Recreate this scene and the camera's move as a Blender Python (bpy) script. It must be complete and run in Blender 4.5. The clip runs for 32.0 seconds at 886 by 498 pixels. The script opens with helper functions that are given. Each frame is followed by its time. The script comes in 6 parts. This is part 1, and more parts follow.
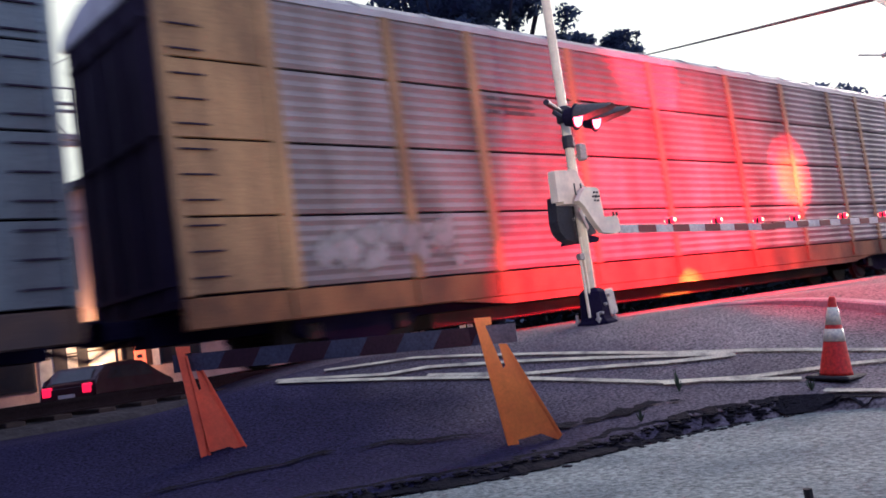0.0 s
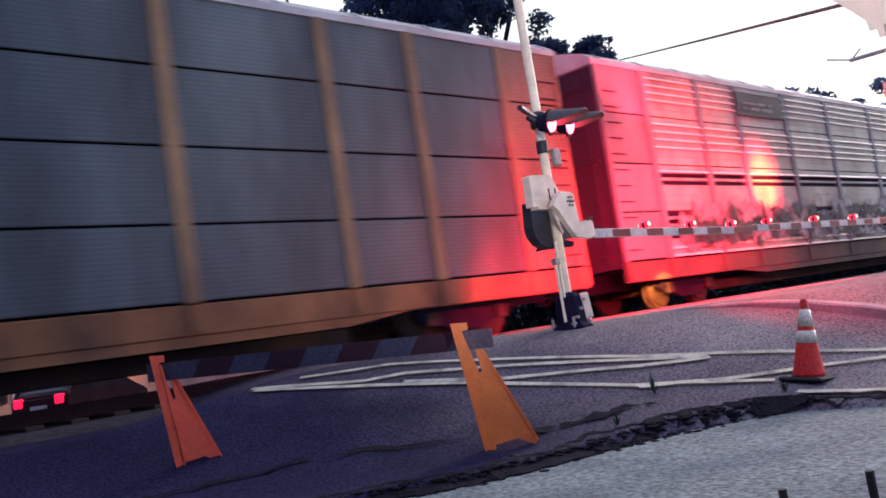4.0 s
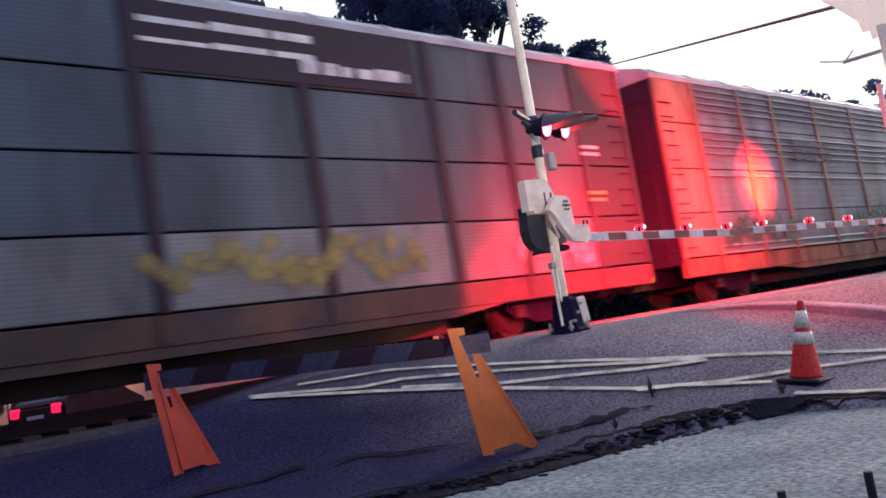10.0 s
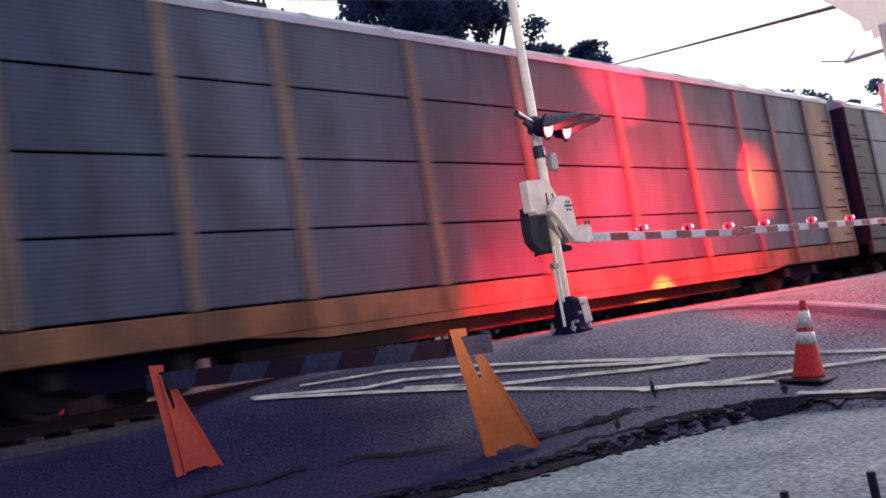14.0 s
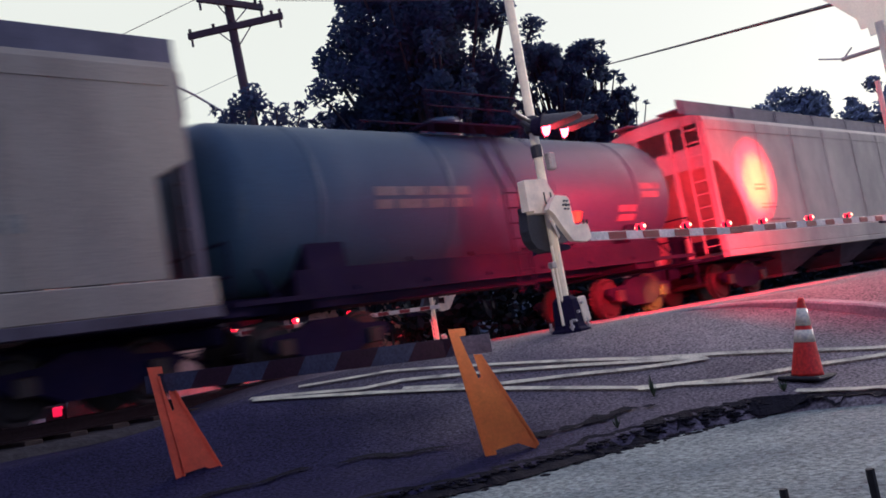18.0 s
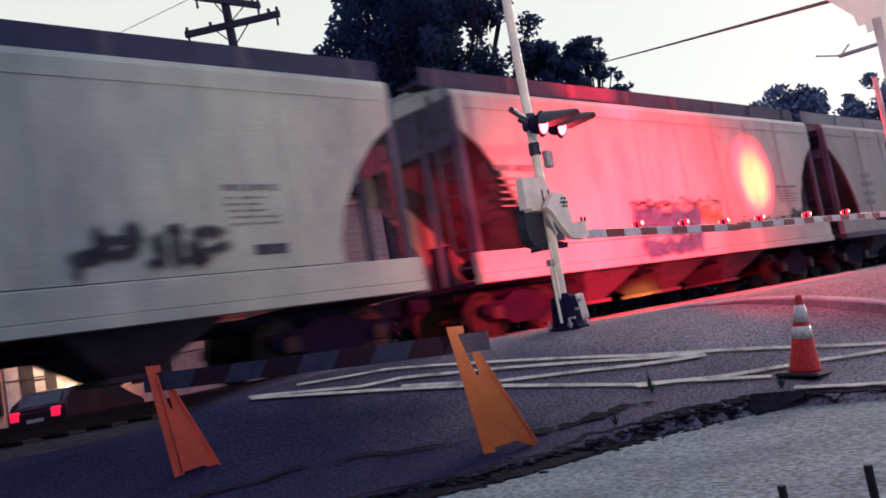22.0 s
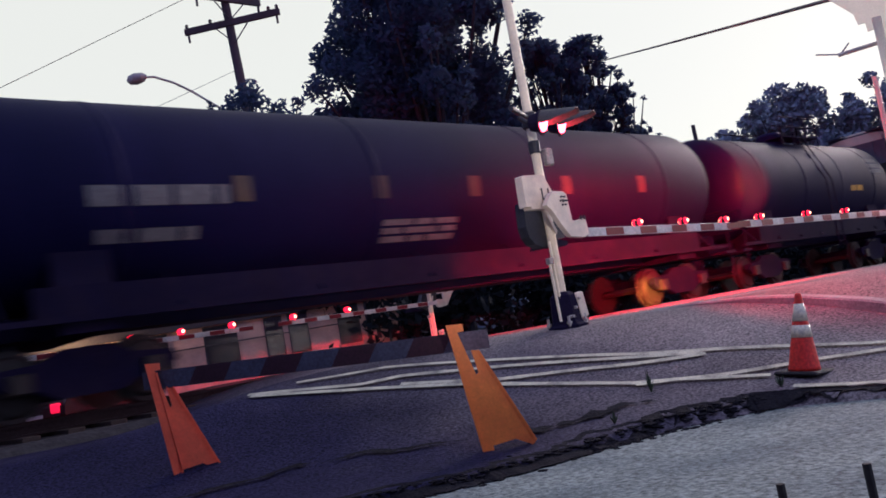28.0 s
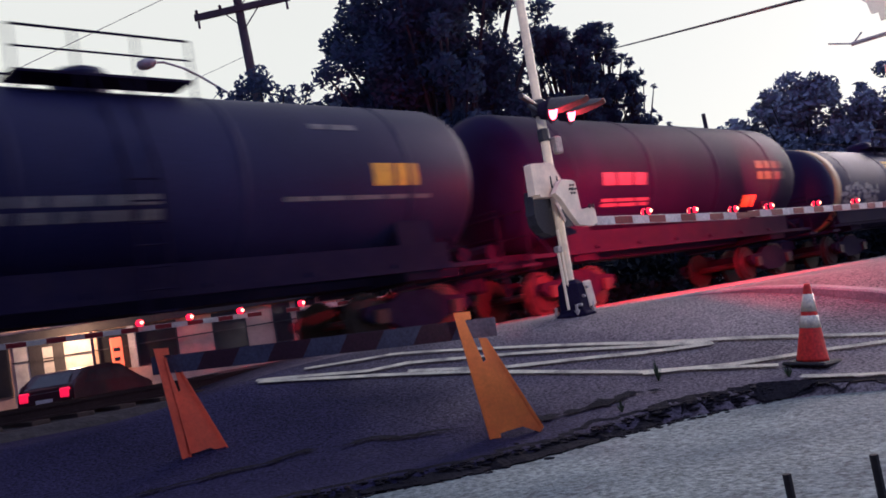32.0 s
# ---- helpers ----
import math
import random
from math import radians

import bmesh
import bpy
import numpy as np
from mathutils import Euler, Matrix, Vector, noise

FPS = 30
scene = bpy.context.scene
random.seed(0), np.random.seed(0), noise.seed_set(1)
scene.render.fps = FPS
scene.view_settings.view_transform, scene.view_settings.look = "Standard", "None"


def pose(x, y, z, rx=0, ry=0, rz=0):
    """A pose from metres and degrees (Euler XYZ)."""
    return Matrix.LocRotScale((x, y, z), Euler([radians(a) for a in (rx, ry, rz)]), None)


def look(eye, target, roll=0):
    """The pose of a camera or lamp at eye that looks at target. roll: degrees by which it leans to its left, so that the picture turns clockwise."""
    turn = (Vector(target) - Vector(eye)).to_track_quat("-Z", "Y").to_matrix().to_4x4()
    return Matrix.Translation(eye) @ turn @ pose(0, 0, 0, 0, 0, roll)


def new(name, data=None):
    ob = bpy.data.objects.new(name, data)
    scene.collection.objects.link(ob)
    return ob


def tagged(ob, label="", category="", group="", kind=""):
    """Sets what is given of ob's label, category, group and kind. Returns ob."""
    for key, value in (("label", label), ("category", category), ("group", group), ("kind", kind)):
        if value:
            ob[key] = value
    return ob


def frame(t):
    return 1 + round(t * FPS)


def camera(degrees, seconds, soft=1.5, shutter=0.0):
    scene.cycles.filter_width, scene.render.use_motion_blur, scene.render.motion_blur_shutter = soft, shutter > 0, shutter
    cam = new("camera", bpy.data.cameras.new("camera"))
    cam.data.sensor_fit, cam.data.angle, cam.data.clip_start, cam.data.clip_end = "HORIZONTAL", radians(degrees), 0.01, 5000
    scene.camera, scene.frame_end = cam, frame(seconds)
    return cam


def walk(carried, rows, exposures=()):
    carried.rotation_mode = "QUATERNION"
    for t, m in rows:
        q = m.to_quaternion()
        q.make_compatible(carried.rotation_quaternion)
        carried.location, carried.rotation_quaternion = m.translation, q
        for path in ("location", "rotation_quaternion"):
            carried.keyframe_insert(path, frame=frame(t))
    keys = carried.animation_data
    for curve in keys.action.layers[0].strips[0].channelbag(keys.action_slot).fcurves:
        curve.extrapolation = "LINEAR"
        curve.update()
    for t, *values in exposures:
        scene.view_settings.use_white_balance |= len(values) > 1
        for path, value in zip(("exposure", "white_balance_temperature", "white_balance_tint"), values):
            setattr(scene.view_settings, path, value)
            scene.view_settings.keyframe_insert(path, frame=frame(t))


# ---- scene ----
EYE = (0.0, 0.0, 1.0)
cam = camera(52.2, 32.0, soft=1.7, shutter=0.6)
walk(cam, [
    (0.0, pose(*EYE, 95.36, 8.15, -42.08)),
    (0.5, pose(*EYE, 95.24, 8.04, -42.34)),
    (1.0, pose(*EYE, 95.13, 8.05, -42.66)),
    (1.5, pose(*EYE, 95.62, 8.37, -42.69)),
    (2.0, pose(*EYE, 95.64, 8.53, -42.99)),
    (2.5, pose(*EYE, 95.71, 8.64, -43.11)),
    (3.0, pose(*EYE, 95.63, 8.62, -43.56)),
    (3.5, pose(*EYE, 95.54, 8.73, -43.59)),
    (5.5, pose(*EYE, 95.45, 8.89, -43.64)),
    (6.0, pose(*EYE, 95.48, 8.87, -43.66)),
    (6.5, pose(*EYE, 95.56, 8.88, -43.66)),
    (7.0, pose(*EYE, 95.74, 8.99, -43.59)),
    (7.5, pose(*EYE, 95.77, 9.01, -43.63)),
    (8.0, pose(*EYE, 95.73, 9.03, -43.65)),
    (8.5, pose(*EYE, 95.77, 9.06, -43.64)),
    (9.0, pose(*EYE, 95.74, 9.31, -43.75)),
    (9.5, pose(*EYE, 95.84, 9.32, -43.76)),
    (10.0, pose(*EYE, 95.81, 9.40, -43.77)),
    (10.5, pose(*EYE, 95.85, 9.33, -43.66)),
    (11.0, pose(*EYE, 95.68, 9.31, -43.66)),
    (11.5, pose(*EYE, 95.70, 9.32, -43.65)),
    (12.0, pose(*EYE, 95.85, 9.52, -43.56)),
    (12.5, pose(*EYE, 95.87, 9.53, -43.69)),
    (13.0, pose(*EYE, 95.94, 9.54, -43.62)),
    (13.5, pose(*EYE, 95.94, 9.54, -43.58)),
    (14.0, pose(*EYE, 95.88, 9.53, -43.63)),
    (14.5, pose(*EYE, 95.84, 9.46, -43.65)),
    (16.5, pose(*EYE, 96.05, 9.97, -43.64)),
    (17.0, pose(*EYE, 96.05, 10.01, -43.60)),
    (17.5, pose(*EYE, 96.01, 9.94, -43.59)),
    (18.0, pose(*EYE, 95.86, 9.87, -43.71)),
    (18.5, pose(*EYE, 95.78, 9.80, -43.71)),
    (19.0, pose(*EYE, 95.78, 9.88, -43.69)),
    (19.5, pose(*EYE, 95.86, 10.00, -43.72)),
    (20.0, pose(*EYE, 96.01, 9.93, -43.53)),
    (20.5, pose(*EYE, 95.88, 9.98, -43.60)),
    (21.0, pose(*EYE, 95.61, 9.84, -43.83)),
    (21.5, pose(*EYE, 95.62, 9.92, -43.87)),
    (22.0, pose(*EYE, 95.70, 10.05, -43.82)),
    (22.5, pose(*EYE, 95.80, 10.14, -43.84)),
    (23.0, pose(*EYE, 95.73, 10.08, -43.85)),
    (23.5, pose(*EYE, 95.65, 9.98, -43.85)),
    (24.0, pose(*EYE, 95.57, 10.00, -43.97)),
    (24.5, pose(*EYE, 95.60, 10.09, -43.97)),
    (25.0, pose(*EYE, 95.71, 10.19, -43.96)),
    (25.5, pose(*EYE, 95.69, 10.24, -44.04)),
    (27.5, pose(*EYE, 95.56, 10.07, -44.01)),
    (28.0, pose(*EYE, 95.58, 9.97, -43.86)),
    (28.5, pose(*EYE, 95.26, 9.91, -43.76)),
    (29.0, pose(*EYE, 95.28, 9.69, -43.75)),
    (29.5, pose(*EYE, 95.30, 9.77, -43.83)),
    (30.0, pose(*EYE, 95.38, 9.82, -43.71)),
    (30.5, pose(*EYE, 95.35, 9.82, -43.55)),
    (31.0, pose(*EYE, 95.16, 9.65, -43.44)),
    (31.5, pose(*EYE, 95.01, 9.55, -43.38)),
    (32.0, pose(*EYE, 94.87, 9.49, -43.37)),
], exposures=[(0.0, 0.42, 5400, 30), (14.5, 0.42, 5400, 30), (16.5, 0.04, 5400, 30), (24.0, 0.02, 5400, 32), (32.0, 0.0, 5400, 34)])

SPEED = 9.9          # the train, metres a second towards +x
FACE = 11.22         # near side of the train
TRACK = 12.82        # track centre line
RAIL = 0.85          # top of rail

# ---- light ----
world = bpy.data.worlds.new("dusk_sky")
scene.world = world
world.use_nodes = True
wn, wl = world.node_tree.nodes, world.node_tree.links
wn.clear()
w_out = wn.new("ShaderNodeOutputWorld")
w_sky = wn.new("ShaderNodeTexSky")
w_sky.sky_type, w_sky.sun_disc = "NISHITA", False
w_sky.sun_elevation, w_sky.sun_rotation = radians(16), radians(94)
w_sky.air_density, w_sky.dust_density = 1.0, 2.0
w_bg = wn.new("ShaderNodeBackground")
w_bg.inputs["Strength"].default_value = 0.02
w_geo = wn.new("ShaderNodeTexCoord")
w_dot = wn.new("ShaderNodeVectorMath")
w_dot.operation = "DOT_PRODUCT"
w_dot.inputs[1].default_value = (0.90, 0.43, 0.0)
w_ramp = wn.new("ShaderNodeValToRGB")
w_ramp.color_ramp.elements[0].position, w_ramp.color_ramp.elements[0].color = 0.0, (0.115, 0.098, 0.38, 1)
w_ramp.color_ramp.elements[1].position, w_ramp.color_ramp.elements[1].color = 1.0, (0.87, 0.87, 0.54, 1)
for where, colour in ((0.15, (0.26, 0.25, 0.50, 1)), (0.285, (0.54, 0.60, 0.62, 1)), (0.5, (0.50, 0.57, 0.70, 1)), (0.70, (0.60, 0.67, 0.76, 1)), (0.80, (0.86, 0.87, 0.56, 1))):
    w_ramp.color_ramp.elements.new(where).color = colour
w_map = wn.new("ShaderNodeMapRange")
w_map.inputs[1].default_value, w_map.inputs[2].default_value = -1.0, 1.0
w_cloud = wn.new("ShaderNodeBackground")
w_cloud.inputs["Strength"].default_value = 0.95
w_add = wn.new("ShaderNodeAddShader")
wl.new(w_sky.outputs[0], w_bg.inputs["Color"])
wl.new(w_geo.outputs["Generated"], w_dot.inputs[0])
wl.new(w_dot.outputs["Value"], w_map.inputs[0])
wl.new(w_map.outputs[0], w_ramp.inputs[0])
wl.new(w_ramp.outputs[0], w_cloud.inputs["Color"])
wl.new(w_bg.outputs[0], w_add.inputs[0])
wl.new(w_cloud.outputs[0], w_add.inputs[1])
wl.new(w_add.outputs[0], w_out.inputs[0])

sun_data = bpy.data.lights.new("sun", "SUN")
sun_data.energy, sun_data.angle, sun_data.color = 2.5, radians(25), (1.0, 0.84, 0.62)
sun = new("sun", sun_data)
sun.matrix_world = look((30, 1.5, 9.0), (0, 0, 0))


def lamp(name, kind, at, target, watts, colour, size=0.12, cone=90, blend=0.6):
    data = bpy.data.lights.new(name, kind)
    data.energy, data.color, data.shadow_soft_size = watts, colour, size
    if kind == "SPOT":
        data.spot_size, data.spot_blend = radians(cone), blend
    ob = new(name, data)
    ob.matrix_world = look(at, target)
    return ob


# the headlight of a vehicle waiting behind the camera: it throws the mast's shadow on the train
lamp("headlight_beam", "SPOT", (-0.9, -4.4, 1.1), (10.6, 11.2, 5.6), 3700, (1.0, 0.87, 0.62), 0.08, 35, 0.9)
RED = (1.0, 0.014, 0.020)
lamp("flasher_beam", "SPOT", (22.5, 7.3, 3.42), (23.3, 11.2, 3.85), 8500, RED, 0.05, 34, 0.5)
# second lamp added to imitate the beam's overexposed yellow core
lamp("flasher_beam_core", "SPOT", (22.5, 7.32, 3.42), (23.4, 11.2, 3.80), 4300, (1.0, 0.29, 0.02), 0.05, 27, 0.9)
lamp("flasher_glow", "SPOT", (10.2, 7.10, 3.38), (18.0, 11.4, 2.2), 4800, RED, 0.10, 88, 1.0)
# spot added for a red patch under the roof; no fixture known for it
lamp("flasher_high_beam", "SPOT", (20.3, 7.5, 3.50), (17.3, 11.3, 6.42), 19000, RED, 0.05, 26, 0.7)
lamp("second_flasher_glow", "SPOT", (19.2, 7.1, 3.40), (18.5, 11.4, 2.0), 3900, RED, 0.10, 150, 0.9)
lamp("gate_light_glow", "SPOT", (12.4, 6.62, 2.20), (12.5, 11.2, 1.55), 4800, RED, 0.04, 34, 1.0)
lamp("gate_light_glow", "SPOT", (12.3, 6.62, 2.10), (16.8, 12, 1.3), 5600, RED, 0.05, 80, 1.0)
lamp("gate_light_glow", "SPOT", (14.75, 6.62, 2.10), (17.6, 12, 1.3), 5400, RED, 0.05, 96, 1.0)
# orange spot added for a streak along the sill; the gate lamps are red
lamp("gate_light_low_beam", "SPOT", (13.4, 6.62, 2.05), (17.8, 11.24, 1.27), 38000, (1.0, 0.34, 0.03), 0.03, 8, 1.0)
lamp("road_flasher_glow", "SPOT", (9.35, 6.25, 3.30), (12.0, 3.6, 0.3), 900, RED, 0.10, 80, 0.9)
lamp("road_flasher_glow", "SPOT", (21.0, 6.25, 3.30), (17.5, 4.6, 0.5), 2200, RED, 0.10, 62, 0.9)
lamp("far_flasher_glow", "SPOT", (5.0, 18.3, 4.3), (11.3, 12.0, 3.0), 4600, RED, 0.12, 50, 0.8)
lamp("far_flasher_glow", "SPOT", (17.2, 18.3, 4.3), (8.6, 12.0, 3.0), 3800, RED, 0.12, 50, 0.8)
lamp("porch_lamp", "POINT", (10.9, 28.0, 2.45), (11, 28, 0), 250, (1.0, 0.60, 0.24), 0.1)


# ---- materials ----
def paint(name, rgb, rough=0.6, metal=0.0, dirt=(0.05, 0.04, 0.035), amount=0.5, scale=1.5, streak=1.0, bump=0.15, grain=40.0, vary=0.0, contrast=0.3, spec=0.3, lines=0.0, wear=0.22):
    """Paint, metal, tar or timber: a base colour, large stains, fine grain and relief. streak over 1 draws the stains out upright."""
    m = bpy.data.materials.new(name)
    m.use_nodes = True
    n, l = m.node_tree.nodes, m.node_tree.links
    b = n["Principled BSDF"]
    b.inputs["Roughness"].default_value, b.inputs["Metallic"].default_value = rough, metal
    tc = n.new("ShaderNodeTexCoord")
    mp = n.new("ShaderNodeMapping")
    mp.inputs["Scale"].default_value = (1, 1, 1 / streak)
    l.new(tc.outputs["Object"], mp.inputs[0])
    big = n.new("ShaderNodeTexNoise")
    big.inputs["Scale"].default_value, big.inputs["Detail"].default_value = scale, 6
    l.new(mp.outputs[0], big.inputs["Vector"])
    fine = n.new("ShaderNodeTexNoise")
    fine.inputs["Scale"].default_value, fine.inputs["Detail"].default_value = grain, 3
    l.new(tc.outputs["Object"], fine.inputs["Vector"])
    r1 = n.new("ShaderNodeValToRGB")
    r1.color_ramp.elements[0].position, r1.color_ramp.elements[1].position = 0.42, 0.72
    r1.color_ramp.elements[0].color = (0, 0, 0, 1)
    r1.color_ramp.elements[1].color = (amount, amount, amount, 1)
    l.new(big.outputs["Fac"], r1.inputs[0])
    mix = n.new("ShaderNodeMix")
    mix.data_type = "RGBA"
    mix.inputs[6].default_value, mix.inputs[7].default_value = (*rgb, 1), (*dirt, 1)
    l.new(r1.outputs[0], mix.inputs[0])
    mul = n.new("ShaderNodeMix")
    mul.data_type, mul.blend_type = "RGBA", "MULTIPLY"
    mul.inputs[0].default_value = 0.75
    r2 = n.new("ShaderNodeValToRGB")
    r2.color_ramp.elements[0].position, r2.color_ramp.elements[1].position = 0.3, 0.7
    r2.color_ramp.elements[0].color, r2.color_ramp.elements[1].color = (0.85 - contrast, 0.85 - contrast, 0.88 - contrast, 1), (0.85 + contrast, 0.84 + contrast, 0.82 + contrast, 1)
    l.new(fine.outputs["Fac"], r2.inputs[0])
    l.new(mix.outputs[2], mul.inputs[6])
    l.new(r2.outputs[0], mul.inputs[7])
    last = mul.outputs[2]
    broad = n.new("ShaderNodeTexNoise")
    broad.inputs["Scale"].default_value, broad.inputs["Detail"].default_value = scale * 0.45, 8
    broad.inputs["Roughness"].default_value = 0.68
    l.new(mp.outputs[0], broad.inputs["Vector"])
    r4 = n.new("ShaderNodeValToRGB")
    r4.color_ramp.elements[0].position, r4.color_ramp.elements[1].position = 0.34, 0.66
    r4.color_ramp.elements[0].color, r4.color_ramp.elements[1].color = (1 - wear, 1 - wear, 1 - 0.9 * wear, 1), (1 + 0.45 * wear, 1 + 0.45 * wear, 1 + 0.4 * wear, 1)
    l.new(broad.outputs["Fac"], r4.inputs[0])
    mb = n.new("ShaderNodeMix")
    mb.data_type, mb.blend_type = "RGBA", "MULTIPLY"
    mb.inputs[0].default_value = 1.0
    l.new(last, mb.inputs[6])
    l.new(r4.outputs[0], mb.inputs[7])
    last = mb.outputs[2]
    if lines:
        wv = n.new("ShaderNodeTexWave")
        wv.bands_direction = "Z"
        wv.inputs["Scale"].default_value, wv.inputs["Distortion"].default_value = lines, 0.6
        l.new(tc.outputs["Object"], wv.inputs["Vector"])
        r3 = n.new("ShaderNodeValToRGB")
        r3.color_ramp.elements[0].color, r3.color_ramp.elements[1].color = (0.88, 0.88, 0.88, 1), (1.05, 1.05, 1.05, 1)
        l.new(wv.outputs["Fac"], r3.inputs[0])
        mw = n.new("ShaderNodeMix")
        mw.data_type, mw.blend_type = "RGBA", "MULTIPLY"
        mw.inputs[0].default_value = 1.0
        l.new(last, mw.inputs[6])
        l.new(r3.outputs[0], mw.inputs[7])
        last = mw.outputs[2]
    if vary:
        info = n.new("ShaderNodeObjectInfo")
        mr = n.new("ShaderNodeMapRange")
        mr.inputs[3].default_value, mr.inputs[4].default_value = 1 - vary, 1 + vary
        l.new(info.outputs["Random"], mr.inputs[0])
        hsv = n.new("ShaderNodeHueSaturation")
        l.new(mr.outputs[0], hsv.inputs["Value"])
        l.new(last, hsv.inputs["Color"])
        last = hsv.outputs[0]
    l.new(last, b.inputs["Base Color"])
    bp = n.new("ShaderNodeBump")
    bp.inputs["Strength"].default_value, bp.inputs["Distance"].default_value = bump, 0.02
    l.new(fine.outputs["Fac"], bp.inputs["Height"])
    l.new(bp.outputs[0], b.inputs["Normal"])
    b.inputs["Specular IOR Level"].default_value = spec
    return m


def glow(name, rgb, strength):
    m = bpy.data.materials.new(name)
    m.use_nodes = True
    b = m.node_tree.nodes["Principled BSDF"]
    b.inputs["Base Color"].default_value = (*rgb, 1)
    b.inputs["Emission Color"].default_value = (*rgb, 1)
    b.inputs["Emission Strength"].default_value = strength
    return m


M_ASPHALT = paint("asphalt", (0.315, 0.272, 0.252), 0.9, 0, (0.162, 0.140, 0.138), 0.8, 0.6, 1, 0.7, 34, 0, 0.75, spec=0.06)
M_LOT = paint("worn_lot_asphalt", (0.192, 0.228, 0.212), 0.9, 0, (0.105, 0.135, 0.145), 0.95, 0.9, 1, 0.9, 26, 0, 0.7)
M_CRUMB = paint("broken_asphalt", (0.014, 0.013, 0.018), 0.95, 0, (0.034, 0.032, 0.036), 0.5, 4, 1, 0.8, 30, spec=0.05)
M_LINE = paint("road_paint", (0.64, 0.61, 0.44), 0.8, 0, (0.20, 0.19, 0.16), 0.9, 5, 1, 0.3, 50)
M_KERB = paint("kerb_concrete", (0.34, 0.33, 0.31), 0.9, 0, (0.14, 0.14, 0.14), 0.7, 2, 1, 0.4, 40)
M_BALLAST = paint("ballast", (0.045, 0.042, 0.046), 0.95, 0, (0.02, 0.02, 0.022), 0.8, 5, 1, 0.9, 14)
M_RAIL = paint("rail_steel", (0.030, 0.022, 0.022), 0.75, 0.1, (0.02, 0.014, 0.012), 0.5, 3, spec=0.1)
M_TIE = paint("tie_wood", (0.06, 0.045, 0.035), 0.9, 0, (0.03, 0.025, 0.02), 0.6, 4)
M_BLACK = paint("black_iron", (0.010, 0.008, 0.030), 0.8, 0.0, (0.026, 0.018, 0.036), 0.5, 3, spec=0.06)
M_WHEEL = paint("wheel_steel", (0.030, 0.026, 0.026), 0.6, 0.4, (0.04, 0.03, 0.025), 0.7, 5)
M_GREYROOF = paint("galvanised_roof", (0.42, 0.43, 0.45), 0.5, 0.25, (0.25, 0.22, 0.20), 0.6, 1.2)
M_SLATE = paint("slate_panel", (0.088, 0.115, 0.128), 0.55, 0.25, (0.05, 0.053, 0.06), 0.8, 1.1, 3, 0.15, 40, 0.12, lines=4.6, wear=0.42)
M_PURPLE = paint("dusty_panel", (0.27, 0.25, 0.25), 0.6, 0.15, (0.09, 0.075, 0.07), 0.8, 1.1, 3, 0.15, 40, 0.12, wear=0.42)
M_NIGHTPAN = paint("dark_blue_panel", (0.078, 0.096, 0.125), 0.6, 0.15, (0.03, 0.03, 0.036), 0.8, 1.0, 3, 0.15, 40, 0.12, lines=4.6, wear=0.42)
M_TEALPAN = paint("teal_grey_panel", (0.17, 0.22, 0.235), 0.6, 0.1, (0.10, 0.11, 0.12), 0.8, 1.0, 3, 0.1, 40, 0.1, wear=0.45)
M_BLUEPAN = paint("blue_grey_panel", (0.165, 0.195, 0.215), 0.55, 0.2, (0.06, 0.055, 0.06), 0.8, 1.0, 3, 0.15, 40, 0.12, wear=0.42)
M_GALV = paint("galvanised_panel", (0.40, 0.43, 0.345), 0.5, 0.1, (0.17, 0.175, 0.145), 0.8, 1.0, 2, 0.15, 40, 0.1, wear=0.42)
# cream-white paints in the sky's glint on the ribs' upper faces
M_RIB = paint("bright_rib", (0.95, 0.93, 0.72), 0.35, 0.0, (0.75, 0.73, 0.56), 0.5, 2)
M_TAN = paint("tan_paint", (0.36, 0.225, 0.10), 0.6, 0, (0.12, 0.07, 0.04), 0.7, 1.6, 3, 0.15, 40, 0.1, wear=0.42)
M_TANDULL = paint("dull_tan_paint", (0.19, 0.145, 0.095), 0.65, 0, (0.09, 0.065, 0.045), 0.8, 1.4, 3, 0.15, 40, 0.1, lines=4.6, wear=0.42)
M_TANPOST = paint("weathered_tan_post", (0.25, 0.165, 0.085), 0.65, 0, (0.11, 0.075, 0.05), 0.8, 1.6, 3, 0.15, 40, 0.1, wear=0.42)
M_RUST = paint("rusty_sill", (0.26, 0.125, 0.05), 0.75, 0, (0.07, 0.045, 0.03), 0.85, 1.4, 1.5, 0.3, wear=0.42)
M_BROWN = paint("brown_sill", (0.062, 0.048, 0.046), 0.75, 0, (0.17, 0.088, 0.036), 0.6, 0.9, 1, 0.3, wear=0.42)
# near-black stands in for the shade between coupled cars; ladder rungs share it
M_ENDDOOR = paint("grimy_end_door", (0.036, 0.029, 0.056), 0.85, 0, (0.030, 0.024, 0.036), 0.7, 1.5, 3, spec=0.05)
M_MAROON = paint("maroon_post", (0.022, 0.009, 0.019), 0.6, 0, (0.016, 0.009, 0.017), 0.6, 2, 3, 0.15, 40, 0.1)
M_PALEPAN = paint("pale_panel", (0.23, 0.24, 0.22), 0.6, 0.1, (0.14, 0.13, 0.12), 0.8, 1.2, 2, 0.15, 40, 0.12, lines=4.6, wear=0.42)
M_HOPPER = paint("hopper_grey", (0.555, 0.60, 0.44), 0.6, 0, (0.31, 0.37, 0.32), 0.65, 0.9, 2, 0.05, 40, 0, 0.24, wear=0.36)
M_HOPPALE = paint("weathered_pale_hopper", (0.45, 0.445, 0.36), 0.6, 0, (0.27, 0.27, 0.23), 0.65, 0.9, 2, 0.05, 40, 0, 0.24, wear=0.36)
